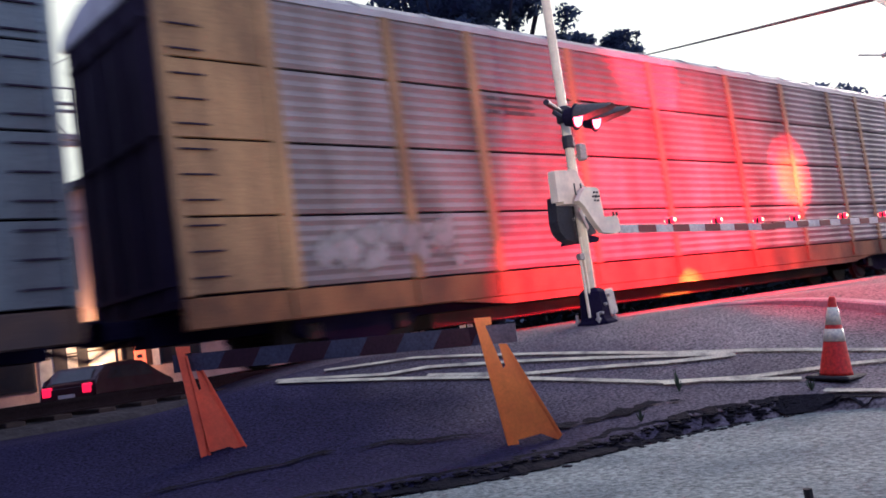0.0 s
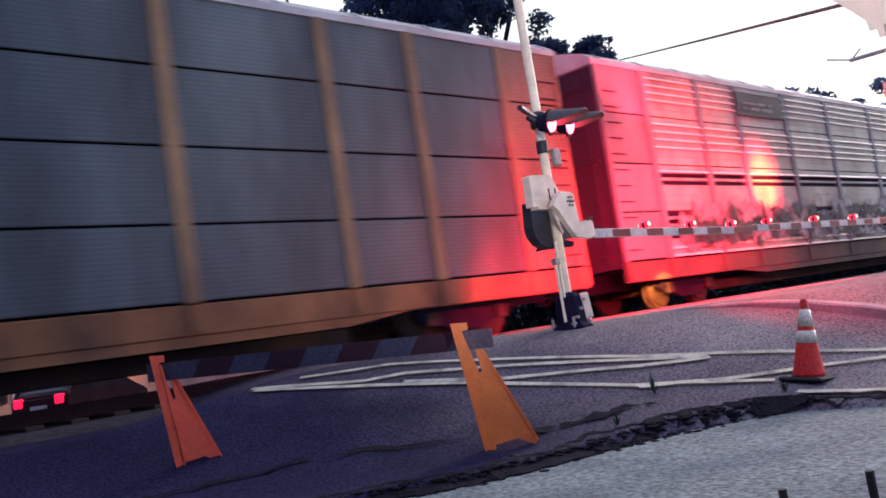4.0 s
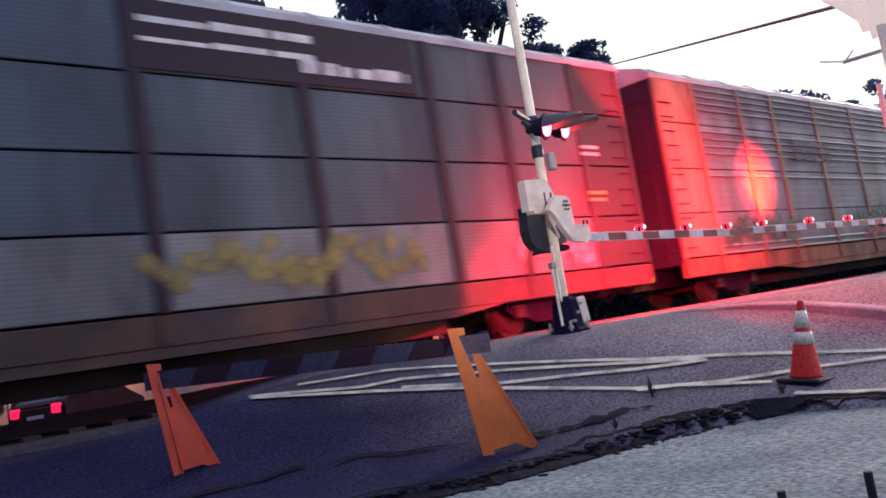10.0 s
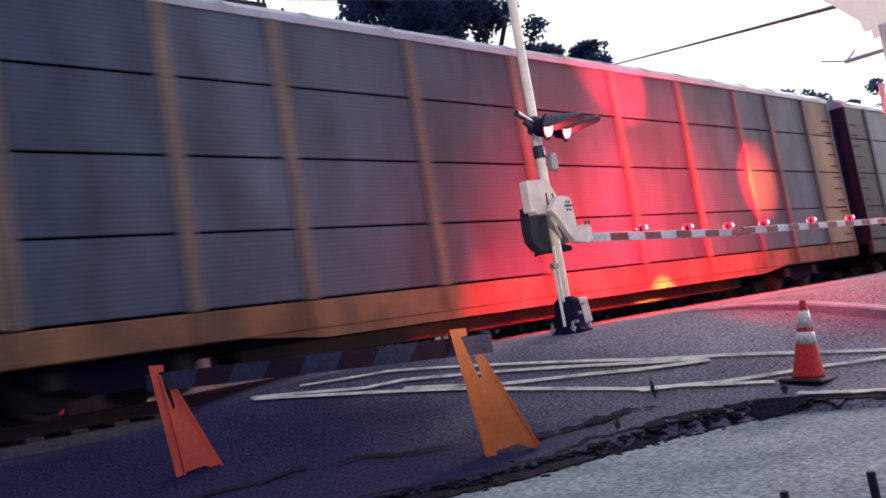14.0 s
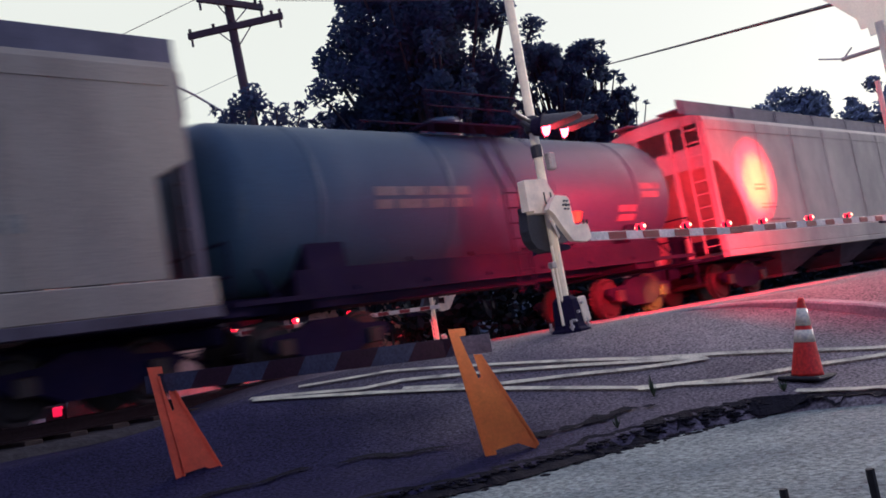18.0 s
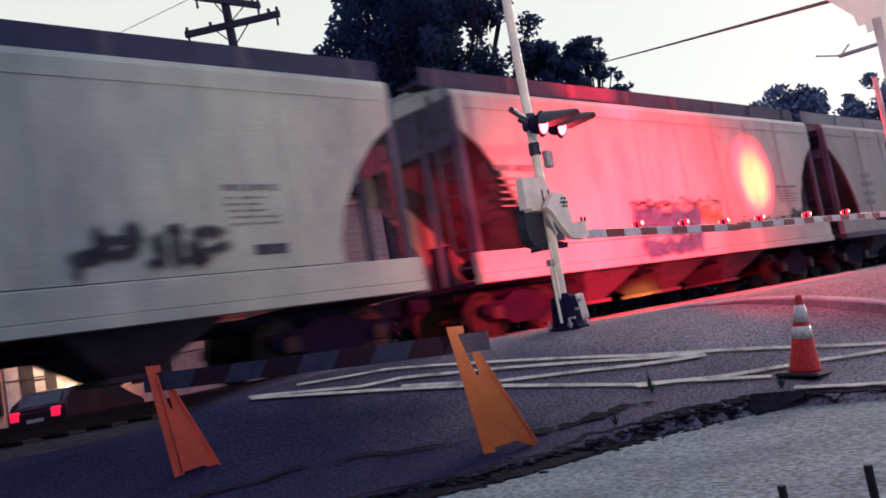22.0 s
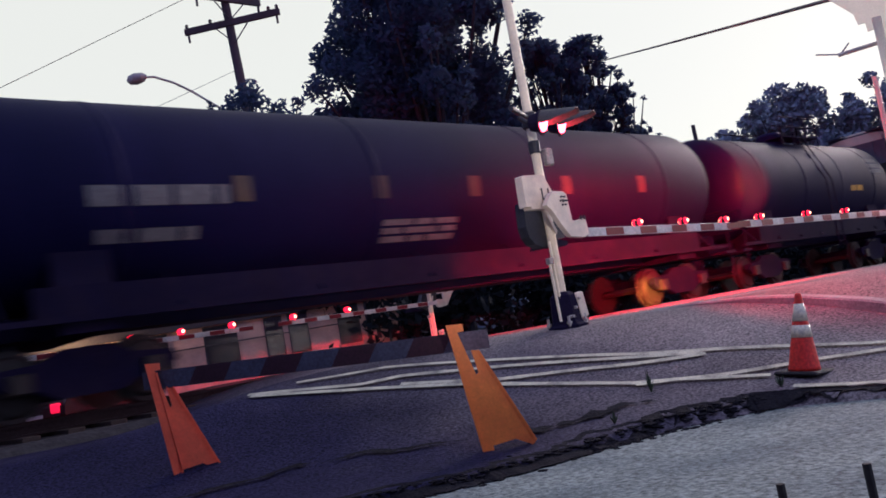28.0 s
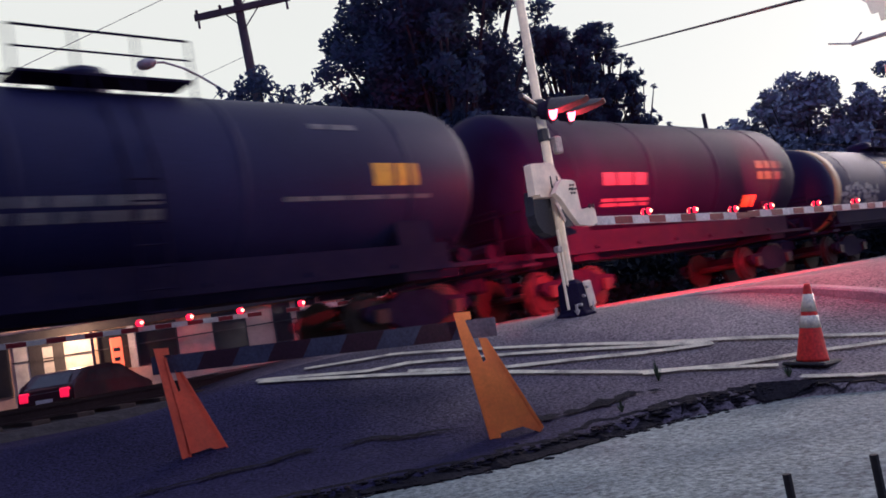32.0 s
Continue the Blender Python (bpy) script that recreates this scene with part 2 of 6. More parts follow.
M_HOPBEIGE = paint("hopper_beige", (0.35, 0.325, 0.265), 0.65, 0, (0.21, 0.175, 0.14), 0.7, 0.7, 2, 0.12)
# shade under the car, painted into the bays' colour; flanges and stays share it
M_HOPDARK = paint("grimy_bay", (0.095, 0.088, 0.115), 0.8, 0, (0.045, 0.040, 0.055), 0.8, 1.5)
# hopper ends carry their shade in this tone; the barricade board's end shares it
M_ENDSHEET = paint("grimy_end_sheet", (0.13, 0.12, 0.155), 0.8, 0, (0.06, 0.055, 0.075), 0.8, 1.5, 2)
M_WALK = paint("roof_walkway", (0.040, 0.044, 0.085), 0.7, 0.1, (0.025, 0.025, 0.045), 0.6, 3)
M_PALEWALK = paint("grey_walkway", (0.105, 0.105, 0.145), 0.6, 0.2, (0.06, 0.06, 0.08), 0.6, 3)
M_TANK = paint("black_tank", (0.0055, 0.005, 0.036), 0.6, 0, (0.011, 0.009, 0.048), 0.6, 0.9, 2, 0.08, spec=0.06)
M_TANKBLUE = paint("dusty_black_tank", (0.011, 0.012, 0.052), 0.55, 0, (0.020, 0.020, 0.066), 0.6, 0.9, 2, 0.08, spec=0.12)
M_TANKDUST = paint("blue_dust_tank", (0.031, 0.066, 0.118), 0.5, 0, (0.050, 0.085, 0.130), 0.6, 0.9, 2, 0.08, spec=0.15)
M_BAND = paint("tan_band", (0.42, 0.29, 0.12), 0.6, 0, (0.2, 0.12, 0.06), 0.6, 2)
M_WHITE = paint("white_lettering", (0.68, 0.68, 0.64), 0.6, 0, (0.3, 0.29, 0.28), 0.7, 4)
M_LETTER = paint("faded_tank_lettering", (0.15, 0.15, 0.16), 0.7, 0, (0.07, 0.07, 0.08), 0.7, 6)
M_EMBLEM = paint("emblem_blue", (0.05, 0.16, 0.26), 0.6, 0, (0.08, 0.08, 0.08), 0.8, 4)
M_INK = paint("dark_lettering", (0.03, 0.035, 0.045), 0.6, 0, (0.1, 0.1, 0.1), 0.4, 4)
M_FADED = paint("faded_ink", (0.17, 0.18, 0.17), 0.7, 0, (0.34, 0.35, 0.29), 0.9, 5)
M_YELLOW = paint("yellow_lettering", (0.72, 0.40, 0.03), 0.6, 0, (0.3, 0.18, 0.05), 0.5, 4)


def spray(name, rgb, cover=0.9, break_up=0.5):
    """Sprayed paint: dense in the middle of a stroke, thinning out to its edge, broken by dirt."""
    m = paint(name, rgb, 0.6, 0, tuple(0.5 * c + 0.05 for c in rgb), 0.6, 3.0)
    n, l = m.node_tree.nodes, m.node_tree.links
    tc = n.new("ShaderNodeTexCoord")
    off = n.new("ShaderNodeVectorMath")
    off.operation = "SUBTRACT"
    off.inputs[1].default_value = (0.5, 0.5, 0.5)
    flat = n.new("ShaderNodeVectorMath")
    flat.operation = "MULTIPLY"
    flat.inputs[1].default_value = (1, 0, 1)
    ln = n.new("ShaderNodeVectorMath")
    ln.operation = "LENGTH"
    l.new(tc.outputs["Generated"], off.inputs[0])
    l.new(off.outputs[0], flat.inputs[0])
    l.new(flat.outputs[0], ln.inputs[0])
    no = n.new("ShaderNodeTexNoise")
    no.inputs["Scale"].default_value, no.inputs["Detail"].default_value, no.inputs["Roughness"].default_value = 4.0, 6, 0.7
    l.new(tc.outputs["Object"], no.inputs["Vector"])
    add = n.new("ShaderNodeMath")
    add.operation = "MULTIPLY_ADD"
    add.inputs[1].default_value = break_up
    l.new(no.outputs["Fac"], add.inputs[0])
    l.new(ln.outputs["Value"], add.inputs[2])
    mr = n.new("ShaderNodeMapRange")
    mr.interpolation_type = "SMOOTHSTEP"
    mr.inputs[1].default_value, mr.inputs[2].default_value = 0.42 + 0.5 * break_up, 0.16 + 0.5 * break_up
    mr.inputs[3].default_value, mr.inputs[4].default_value = 0.0, cover
    l.new(add.outputs[0], mr.inputs[0])
    clear = n.new("ShaderNodeBsdfTransparent")
    mix = n.new("ShaderNodeMixShader")
    l.new(mr.outputs[0], mix.inputs[0])
    l.new(clear.outputs[0], mix.inputs[1])
    l.new(n["Principled BSDF"].outputs[0], mix.inputs[2])
    l.new(mix.outputs[0], n["Material Output"].inputs["Surface"])
    return m


M_GRAFK = spray("graffiti_black", (0.014, 0.014, 0.026), 0.92)
M_GRAFW = spray("graffiti_silver", (0.36, 0.37, 0.36), 0.85)
M_GRAFG = spray("graffiti_green", (0.05, 0.13, 0.07), 0.75)
M_GRAFR = spray("graffiti_red", (0.40, 0.05, 0.05), 0.85)
M_GRAFB = spray("graffiti_blue", (0.06, 0.19, 0.32), 0.8)
M_GRAFY = spray("graffiti_yellow", (0.34, 0.29, 0.08), 0.75)
M_MAST = paint("pale_mast_paint", (0.94, 0.84, 0.60), 0.5, 0.0, (0.66, 0.58, 0.46), 0.4, 4, 1, 0.05, 40, 0, 0.07)
M_CREAM = paint("cream_steel", (0.80, 0.69, 0.54), 0.5, 0.0, (0.5, 0.44, 0.38), 0.5, 5, 1, 0.05, 40, 0, 0.07)
M_CASE = paint("dark_machine_case", (0.035, 0.037, 0.05), 0.5, 0.2, (0.05, 0.05, 0.06), 0.6, 5)
M_STRIPEW = paint("white_reflective", (0.62, 0.61, 0.58), 0.5, 0, (0.4, 0.38, 0.36), 0.5, 6)
# red and white of the barricade board, darkened by the shade painted in
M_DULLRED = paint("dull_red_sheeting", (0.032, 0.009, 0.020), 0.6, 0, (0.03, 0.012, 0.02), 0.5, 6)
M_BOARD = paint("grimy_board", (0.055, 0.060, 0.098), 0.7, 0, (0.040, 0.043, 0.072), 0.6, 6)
M_CONEBAND = paint("cone_reflective_band", (0.95, 0.86, 0.60), 0.4, 0, (0.82, 0.75, 0.60), 0.5, 8)
M_STRIPER = paint("red_reflective", (0.20, 0.012, 0.022), 0.5, 0, (0.15, 0.02, 0.02), 0.4, 6)
M_ORANGE = paint("orange_plastic", (1.0, 0.27, 0.045), 0.5, 0, (0.8, 0.15, 0.04), 0.5, 5, 1, 0.03, 40, 0, 0.08)
M_REDORANGE = paint("faded_red_plastic", (0.92, 0.15, 0.06), 0.55, 0, (0.75, 0.10, 0.05), 0.5, 5, 1, 0.03, 40, 0, 0.08)
M_CONE = paint("cone_orange", (0.82, 0.045, 0.025), 0.45, 0, (0.5, 0.04, 0.025), 0.5, 6, 1, 0.05)
M_RUBBER = paint("black_rubber", (0.02, 0.02, 0.022), 0.8)
M_WOOD = paint("pole_wood", (0.06, 0.055, 0.07), 0.9, 0, (0.03, 0.03, 0.03), 0.6, 3, 6)
M_BARK = paint("bark", (0.024, 0.022, 0.034), 0.9, 0, (0.014, 0.013, 0.02), 0.6, 5, 3, 0.6)
# this near-black leaf tone stands in for shade beyond the train
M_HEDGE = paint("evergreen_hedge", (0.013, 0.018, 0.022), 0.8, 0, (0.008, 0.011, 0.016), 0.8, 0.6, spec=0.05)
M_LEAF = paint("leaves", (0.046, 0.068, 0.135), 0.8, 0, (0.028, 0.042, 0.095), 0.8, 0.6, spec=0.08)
# paler and bluer than near leaves: distance haze put into the colour
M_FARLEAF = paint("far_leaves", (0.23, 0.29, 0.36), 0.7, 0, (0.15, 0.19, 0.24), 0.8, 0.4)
M_WIRE = paint("wire", (0.10, 0.09, 0.09), 0.6)
M_LAMPHEAD = paint("lamp_housing", (0.42, 0.40, 0.38), 0.5, 0.3)
M_PEACH = paint("peach_siding", (0.62, 0.40, 0.30), 0.7, 0, (0.4, 0.25, 0.2), 0.5, 2)
M_BRICK = paint("dark_brick", (0.11, 0.06, 0.05), 0.9, 0, (0.05, 0.035, 0.03), 0.6, 2)
M_ROOF = paint("shingle_roof", (0.06, 0.055, 0.06), 0.9, 0, (0.03, 0.03, 0.03), 0.6, 3)
M_TRIM = paint("white_trim", (0.65, 0.62, 0.58), 0.6)
M_GLASSDARK = paint("dark_pane", (0.02, 0.022, 0.03), 0.15)
M_CAR = paint("dark_car_paint", (0.05, 0.02, 0.03), 0.25, 0.3)
M_CANOPY = paint("pale_canopy", (0.80, 0.82, 0.74), 0.7, 0, (0.45, 0.47, 0.42), 0.6, 5)


def let_through(m, rgb, share):
    """Lets some light through a thin sheet or leaf."""
    n, l = m.node_tree.nodes, m.node_tree.links
    thin = n.new("ShaderNodeBsdfTranslucent")
    thin.inputs["Color"].default_value = (*rgb, 1)
    mix = n.new("ShaderNodeMixShader")
    mix.inputs[0].default_value = share
    l.new(n["Principled BSDF"].outputs[0], mix.inputs[1])
    l.new(thin.outputs[0], mix.inputs[2])
    l.new(mix.outputs[0], n["Material Output"].inputs["Surface"])


let_through(M_CANOPY, (0.86, 0.86, 0.80), 0.7)
let_through(M_LEAF, (0.055, 0.085, 0.15), 0.45)
M_WEED = paint("weed", (0.05, 0.08, 0.04), 0.8)
M_HOOD = paint("worn_black_hood", (0.07, 0.065, 0.07), 0.6)
G_LENS = glow("red_lens_lit", (1.0, 0.04, 0.045), 28.0)
G_BULB = glow("gate_lamp_lit", (1.0, 0.008, 0.022), 3.0)
G_CORE = glow("gate_lamp_bulb", (1.0, 0.55, 0.22), 5.0)
G_TAIL = glow("tail_light_lit", (1.0, 0.012, 0.05), 0.9)
G_SIGN = glow("lit_orange_sign", (1.0, 0.16, 0.05), 1.3)
G_DIM = glow("dim_lens", (0.30, 0.01, 0.02), 0.5)


# ---- mesh helpers ----
def part(name, bm, material, parent=None, label=""):
    me = bpy.data.meshes.new(name)
    bmesh.ops.recalc_face_normals(bm, faces=bm.faces)
    bm.to_mesh(me)
    bm.free()
    me.materials.append(material)
    ob = new(name, me)
    if parent is not None:
        ob.parent = parent
    if label:
        ob["label"] = label
    return ob


def thing(name, label, category, at=(0, 0, 0), rz=0.0, group="", kind=""):
    ob = new(name)
    ob.matrix_world = pose(*at, 0, 0, rz)
    return tagged(ob, label, category, group, kind)


def box(bm, x0, x1, y0, y1, z0, z1, bevel=0.0):
    vs = [bm.verts.new(p) for p in ((x0, y0, z0), (x1, y0, z0), (x1, y1, z0), (x0, y1, z0), (x0, y0, z1), (x1, y0, z1), (x1, y1, z1), (x0, y1, z1))]
    fs = [bm.faces.new([vs[i] for i in q]) for q in ((0, 3, 2, 1), (4, 5, 6, 7), (0, 1, 5, 4), (1, 2, 6, 5), (2, 3, 7, 6), (3, 0, 4, 7))]
    if bevel:
        bmesh.ops.bevel(bm, geom=list({ed for f in fs for ed in f.edges}), offset=bevel, segments=1, affect="EDGES")
    return bm


def rod(bm, a, b, r, seg=8, r2=None):
    a, b = Vector(a), Vector(b)
    q = (b - a).to_track_quat("Z", "Y").to_matrix()
    rings = []
    for p, rr in ((a, r), (b, r if r2 is None else r2)):
        rings.append([bm.verts.new(p + q @ Vector((rr * math.cos(2 * math.pi * k / seg), rr * math.sin(2 * math.pi * k / seg), 0))) for k in range(seg)])
    for k in range(seg):
        bm.faces.new((rings[0][k], rings[0][(k + 1) % seg], rings[1][(k + 1) % seg], rings[1][k]))
    bm.faces.new(rings[0][::-1])
    bm.faces.new(rings[1])
    return bm


def lathe(bm, profile, m=None, seg=24):
    """Turns rows of (radius, height) round the z axis of m."""
    m = m or Matrix()
    rings = [[bm.verts.new(m @ Vector((r * math.cos(2 * math.pi * k / seg), r * math.sin(2 * math.pi * k / seg), z))) for k in range(seg)] for r, z in profile]
    for a, b in zip(rings, rings[1:]):
        for k in range(seg):
            bm.faces.new((a[k], a[(k + 1) % seg], b[(k + 1) % seg], b[k]))
    bm.faces.new(rings[0][::-1])
    bm.faces.new(rings[-1])
    return bm


def slab(bm, outline, m, thick):
    """A flat outline (u, v), laid by m with its w axis as the thickness."""
    lo = [bm.verts.new(m @ Vector((u, v, 0))) for u, v in outline]
    hi = [bm.verts.new(m @ Vector((u, v, thick))) for u, v in outline]
    bm.faces.new(lo[::-1])
    bm.faces.new(hi)
    for k in range(len(lo)):
        j = (k + 1) % len(lo)
        bm.faces.new((lo[k], lo[j], hi[j], hi[k]))
    return bm


def twin(ob, x, y, z):
    """Another part on the same mesh, moved."""
    o = new(ob.name.split(".")[0], ob.data)
    o.parent = ob.parent
    o.matrix_basis = Matrix.Translation((x, y, z))
    return o


def sweep(bm, pts, r, seg=6):
    """One round tube along a line of points."""
    pts = [Vector(p) for p in pts]
    prev = None
    for k, p in enumerate(pts):
        d = (pts[min(k + 1, len(pts) - 1)] - pts[max(k - 1, 0)]).normalized()
        q = d.to_track_quat("Z", "Y").to_matrix()
        ring = [bm.verts.new(p + q @ Vector((r * math.cos(6.2832 * i / seg), r * math.sin(6.2832 * i / seg), 0))) for i in range(seg)]
        if prev:
            for i in range(seg):
                bm.faces.new((prev[i], prev[(i + 1) % seg], ring[(i + 1) % seg], ring[i]))
        prev = ring
    return bm


def smooth(ob):
    for f in ob.data.polygons:
        f.use_smooth = True
    return ob


def B():
    return bmesh.new()


SIDE = Matrix(((1, 0, 0, 0), (0, 0, 1, 0), (0, 1, 0, 0), (0, 0, 0, 1)))   # (u, v, w) to (x, y=w, z=v)


def side_plane(y):
    return Matrix.Translation((0, y, 0)) @ SIDE


# ---- ground ----
def step(a, b, v):
    s = min(1.0, max(0.0, (v - a) / (b - a)))
    return s * s * (3 - 2 * s)


KERB = [(-6.0, 9.6), (0.5, 7.2), (3.93, 5.17), (4.52, 4.72), (5.43, 4.48), (6.43, 4.22), (7.21, 3.74), (7.34, 2.83), (7.6, -2.0), (8.4, -30.0)]


def lot_depth(x, y):
    """How far a place lies inside the near lot: negative outside."""
    best, inside = 1e9, -1
    for (ax, ay), (bx, by) in zip(KERB, KERB[1:]):
        dx, dy = bx - ax, by - ay
        k = min(1, max(0, ((x - ax) * dx + (y - ay) * dy) / (dx * dx + dy * dy)))
        d = math.hypot(x - ax - k * dx, y - ay - k * dy)
        if d < best:
            best, inside = d, -1 if dx * (y - ay) - dy * (x - ax) > 0 else 1
    return best * inside


def ground_z(x, y, lot=True):
    z = 0.87 * step(0, 1, (y + 0.81 * x - 8.79) / 5.64)
    low = min(z, 0.87 - 0.35 * step(8.2, 4.5, x))
    z += (low - z) * step(8.7, 9.9, y)
    z -= max(0.0, z - 0.05) * step(14.8, 21.0, y)
    if lot:
        z -= 0.11 * step(-0.06, 0.06, lot_depth(x, y))
    return z


def ground_h(x, y):
    return ground_z(x, y) + 0.012 * noise.noise((x * 0.8, y * 0.8, 0))


def axis(fine0, fine1, fine_step, far):
    a = list(np.arange(fine0, fine1 + 1e-6, fine_step))
    s, lo, hi = fine_step, [], []
    v = fine0
    while v > -far:
        s *= 1.5
        v -= s
        lo.append(v)
    s, v = fine_step, fine1
    while v < far:
        s *= 1.5
        v += s
        hi.append(v)
    return lo[::-1] + a + hi


def sheet(name, xs, ys, height, material):
    verts = [(x, y, height(x, y)) for y in ys for x in xs]
    n = len(xs)
    faces = [(j * n + i, j * n + i + 1, j * n + n + i + 1, j * n + n + i) for j in range(len(ys) - 1) for i in range(n - 1)]
    me = bpy.data.meshes.new(name)
    me.from_pydata(verts, [], faces)
    me.materials.append(material)
    ob = new(name, me)
    return ob


def shaded_left(m, dark, x0, x1, slope):
    """Darkens a material towards -x, in broad blotches: shade painted into its colour."""
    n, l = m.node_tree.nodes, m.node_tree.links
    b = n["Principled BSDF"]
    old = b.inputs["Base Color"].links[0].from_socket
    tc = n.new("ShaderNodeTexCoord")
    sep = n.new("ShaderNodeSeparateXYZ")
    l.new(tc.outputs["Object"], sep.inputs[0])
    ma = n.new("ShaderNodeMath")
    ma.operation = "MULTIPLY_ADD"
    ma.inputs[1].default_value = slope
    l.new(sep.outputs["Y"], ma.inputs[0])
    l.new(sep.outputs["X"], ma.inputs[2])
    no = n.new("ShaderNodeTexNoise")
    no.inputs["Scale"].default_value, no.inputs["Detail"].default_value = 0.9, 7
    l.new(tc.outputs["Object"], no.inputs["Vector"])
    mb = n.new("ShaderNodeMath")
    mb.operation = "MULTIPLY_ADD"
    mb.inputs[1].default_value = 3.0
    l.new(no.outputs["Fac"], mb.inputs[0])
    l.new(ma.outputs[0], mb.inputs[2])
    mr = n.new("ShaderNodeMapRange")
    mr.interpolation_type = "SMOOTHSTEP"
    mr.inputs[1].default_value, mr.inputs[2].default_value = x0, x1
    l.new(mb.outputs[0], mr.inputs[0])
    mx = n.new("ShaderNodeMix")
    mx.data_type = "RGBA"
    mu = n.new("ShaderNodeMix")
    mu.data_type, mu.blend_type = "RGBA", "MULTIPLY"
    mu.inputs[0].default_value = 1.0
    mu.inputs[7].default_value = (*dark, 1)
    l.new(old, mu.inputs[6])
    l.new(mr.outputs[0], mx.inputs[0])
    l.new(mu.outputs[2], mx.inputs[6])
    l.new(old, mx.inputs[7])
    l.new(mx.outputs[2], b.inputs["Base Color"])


# shade on the left of the ground, painted into the asphalt colour
shaded_left(M_ASPHALT, (0.082, 0.086, 0.235), 5.1, 11.2, -0.15)
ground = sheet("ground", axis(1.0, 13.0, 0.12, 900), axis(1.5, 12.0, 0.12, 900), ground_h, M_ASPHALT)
tagged(smooth(ground), "dark patched asphalt ground, shade painted in at left, rising to the rail crossing", "ground", kind="structure")

# worn lighter lot in front of the broken edge
lot_bm = B()
rows_in = []
for (ax, ay), (bx, by) in zip(KERB, KERB[1:]):
    for k in range(12):
        f = k / 12
        px, py = ax + (bx - ax) * f, ay + (by - ay) * f
        wob = 0.07 * noise.noise((px * 3, py * 3, 4)) if py > 3.7 else 0.0
        rows_in.append((px + wob, py - 0.10 + wob))
left = [lot_bm.verts.new((x, y, -0.06)) for x, y in rows_in]
right = [lot_bm.verts.new((min(x, 1.0) - 12, -40.0, -0.06)) for x, y in rows_in]
for k in range(len(left) - 1):
    lot_bm.faces.new((left[k], left[k + 1], right[k + 1], right[k]))
lot = part("pavement", lot_bm, M_LOT)
tagged(lot, "pale worn asphalt of a parking lot", "pavement", kind="structure")

# crumbled edge between the lot and the dark asphalt
crumbs = B()
rnd = random.Random(5)
for (ax, ay), (bx, by) in zip(KERB[1:7], KERB[2:7]):
    count = int(150 * math.hypot(bx - ax, by - ay))
    for _ in range(count):
        f = rnd.random()
        w = rnd.gauss(0, 0.09)
        x, y = ax + (bx - ax) * f, ay + (by - ay) * f + w
        sz = rnd.uniform(0.008, 0.035)
        z = max(ground_h(x, y), -0.06) + sz * 0.1
        bmesh.ops.create_icosphere(crumbs, subdivisions=1, radius=sz, matrix=Matrix.Translation((x, y, z)) @ Matrix.Rotation(rnd.random() * 6, 4, "Z") @ Matrix.Diagonal((1.5, 1.0, 0.35, 1)))
tagged(part("asphalt_rubble", crumbs, M_CRUMB), "crumbled dark asphalt along the lot edge", "rubble", kind="stuff")


def ragged(name, points, low, high, material, lift, seed, label, category):
    """A dark ragged patch that follows a line; its width swells and shrinks."""
    bm = B()
    prev = None
    pts = []
    for (ax, ay), (bx, by) in zip(points, points[1:]):
        n = max(2, int(math.hypot(bx - ax, by - ay) / 0.06))
        pts += [(ax + (bx - ax) * k / n, ay + (by - ay) * k / n) for k in range(n)]
    pts = [(x + 0.10 * noise.noise((x * 3.1, y * 3.1, seed)), y + 0.10 * noise.noise((x * 3.1, y * 3.1, seed + 9))) for x, y in pts]
    for k, (x, y) in enumerate(pts):
        ax, ay = pts[max(0, k - 1)]
        bx, by = pts[min(len(pts) - 1, k + 1)]
        d = math.hypot(bx - ax, by - ay)
        nx, ny = -(by - ay) / d, (bx - ax) / d
        pair = []
        for q in (-1, 1):
            w = low + (high - low) * max(0.0, 0.5 + 0.9 * noise.noise((x * 2.3, y * 2.3, seed + q)) + 0.9 * noise.noise((x * 11, y * 11, seed - q)))
            w *= min(1, k / 4, (len(pts) - 1 - k) / 4)
            px, py = x + q * nx * w, y + q * ny * w
            pair.append(bm.verts.new((px, py, max(ground_h(px, py), -0.058) + lift)))
        if prev:
            bm.faces.new((prev[0], pair[0], pair[1], prev[1]))
        prev = pair
    return tagged(part(name, bm, material), label, category, kind="structure")


ragged("broken_edge", [(0.5, 7.25), (3.0, 5.85), (3.93, 5.27), (4.52, 4.80), (5.43, 4.56), (6.43, 4.33)], 0.10, 0.22, M_CRUMB, 0.010, 3, "dark broken asphalt edge beside the lot", "broken asphalt")
ragged("broken_edge", [(6.2, 4.42), (6.6, 4.22), (7.0, 3.95), (7.28, 3.7), (7.40, 3.35), (7.45, 2.9)], 0.05, 0.14, M_CRUMB, 0.013, 5, "dark broken asphalt edge beside the lot", "broken asphalt")
ragged("asphalt_crack", [(5.6, 5.35), (6.1, 4.95), (6.6, 4.72), (6.95, 4.5)], 0.0, 0.11, M_CRUMB, 0.022, 7, "dark ragged crack in the asphalt", "crack")
ragged("asphalt_crack", [(3.0, 7.2), (4.3, 6.62), (4.9, 6.2), (5.45, 5.45)], 0.0, 0.05, M_CRUMB, 0.024, 9, "dark ragged crack in the asphalt", "crack")

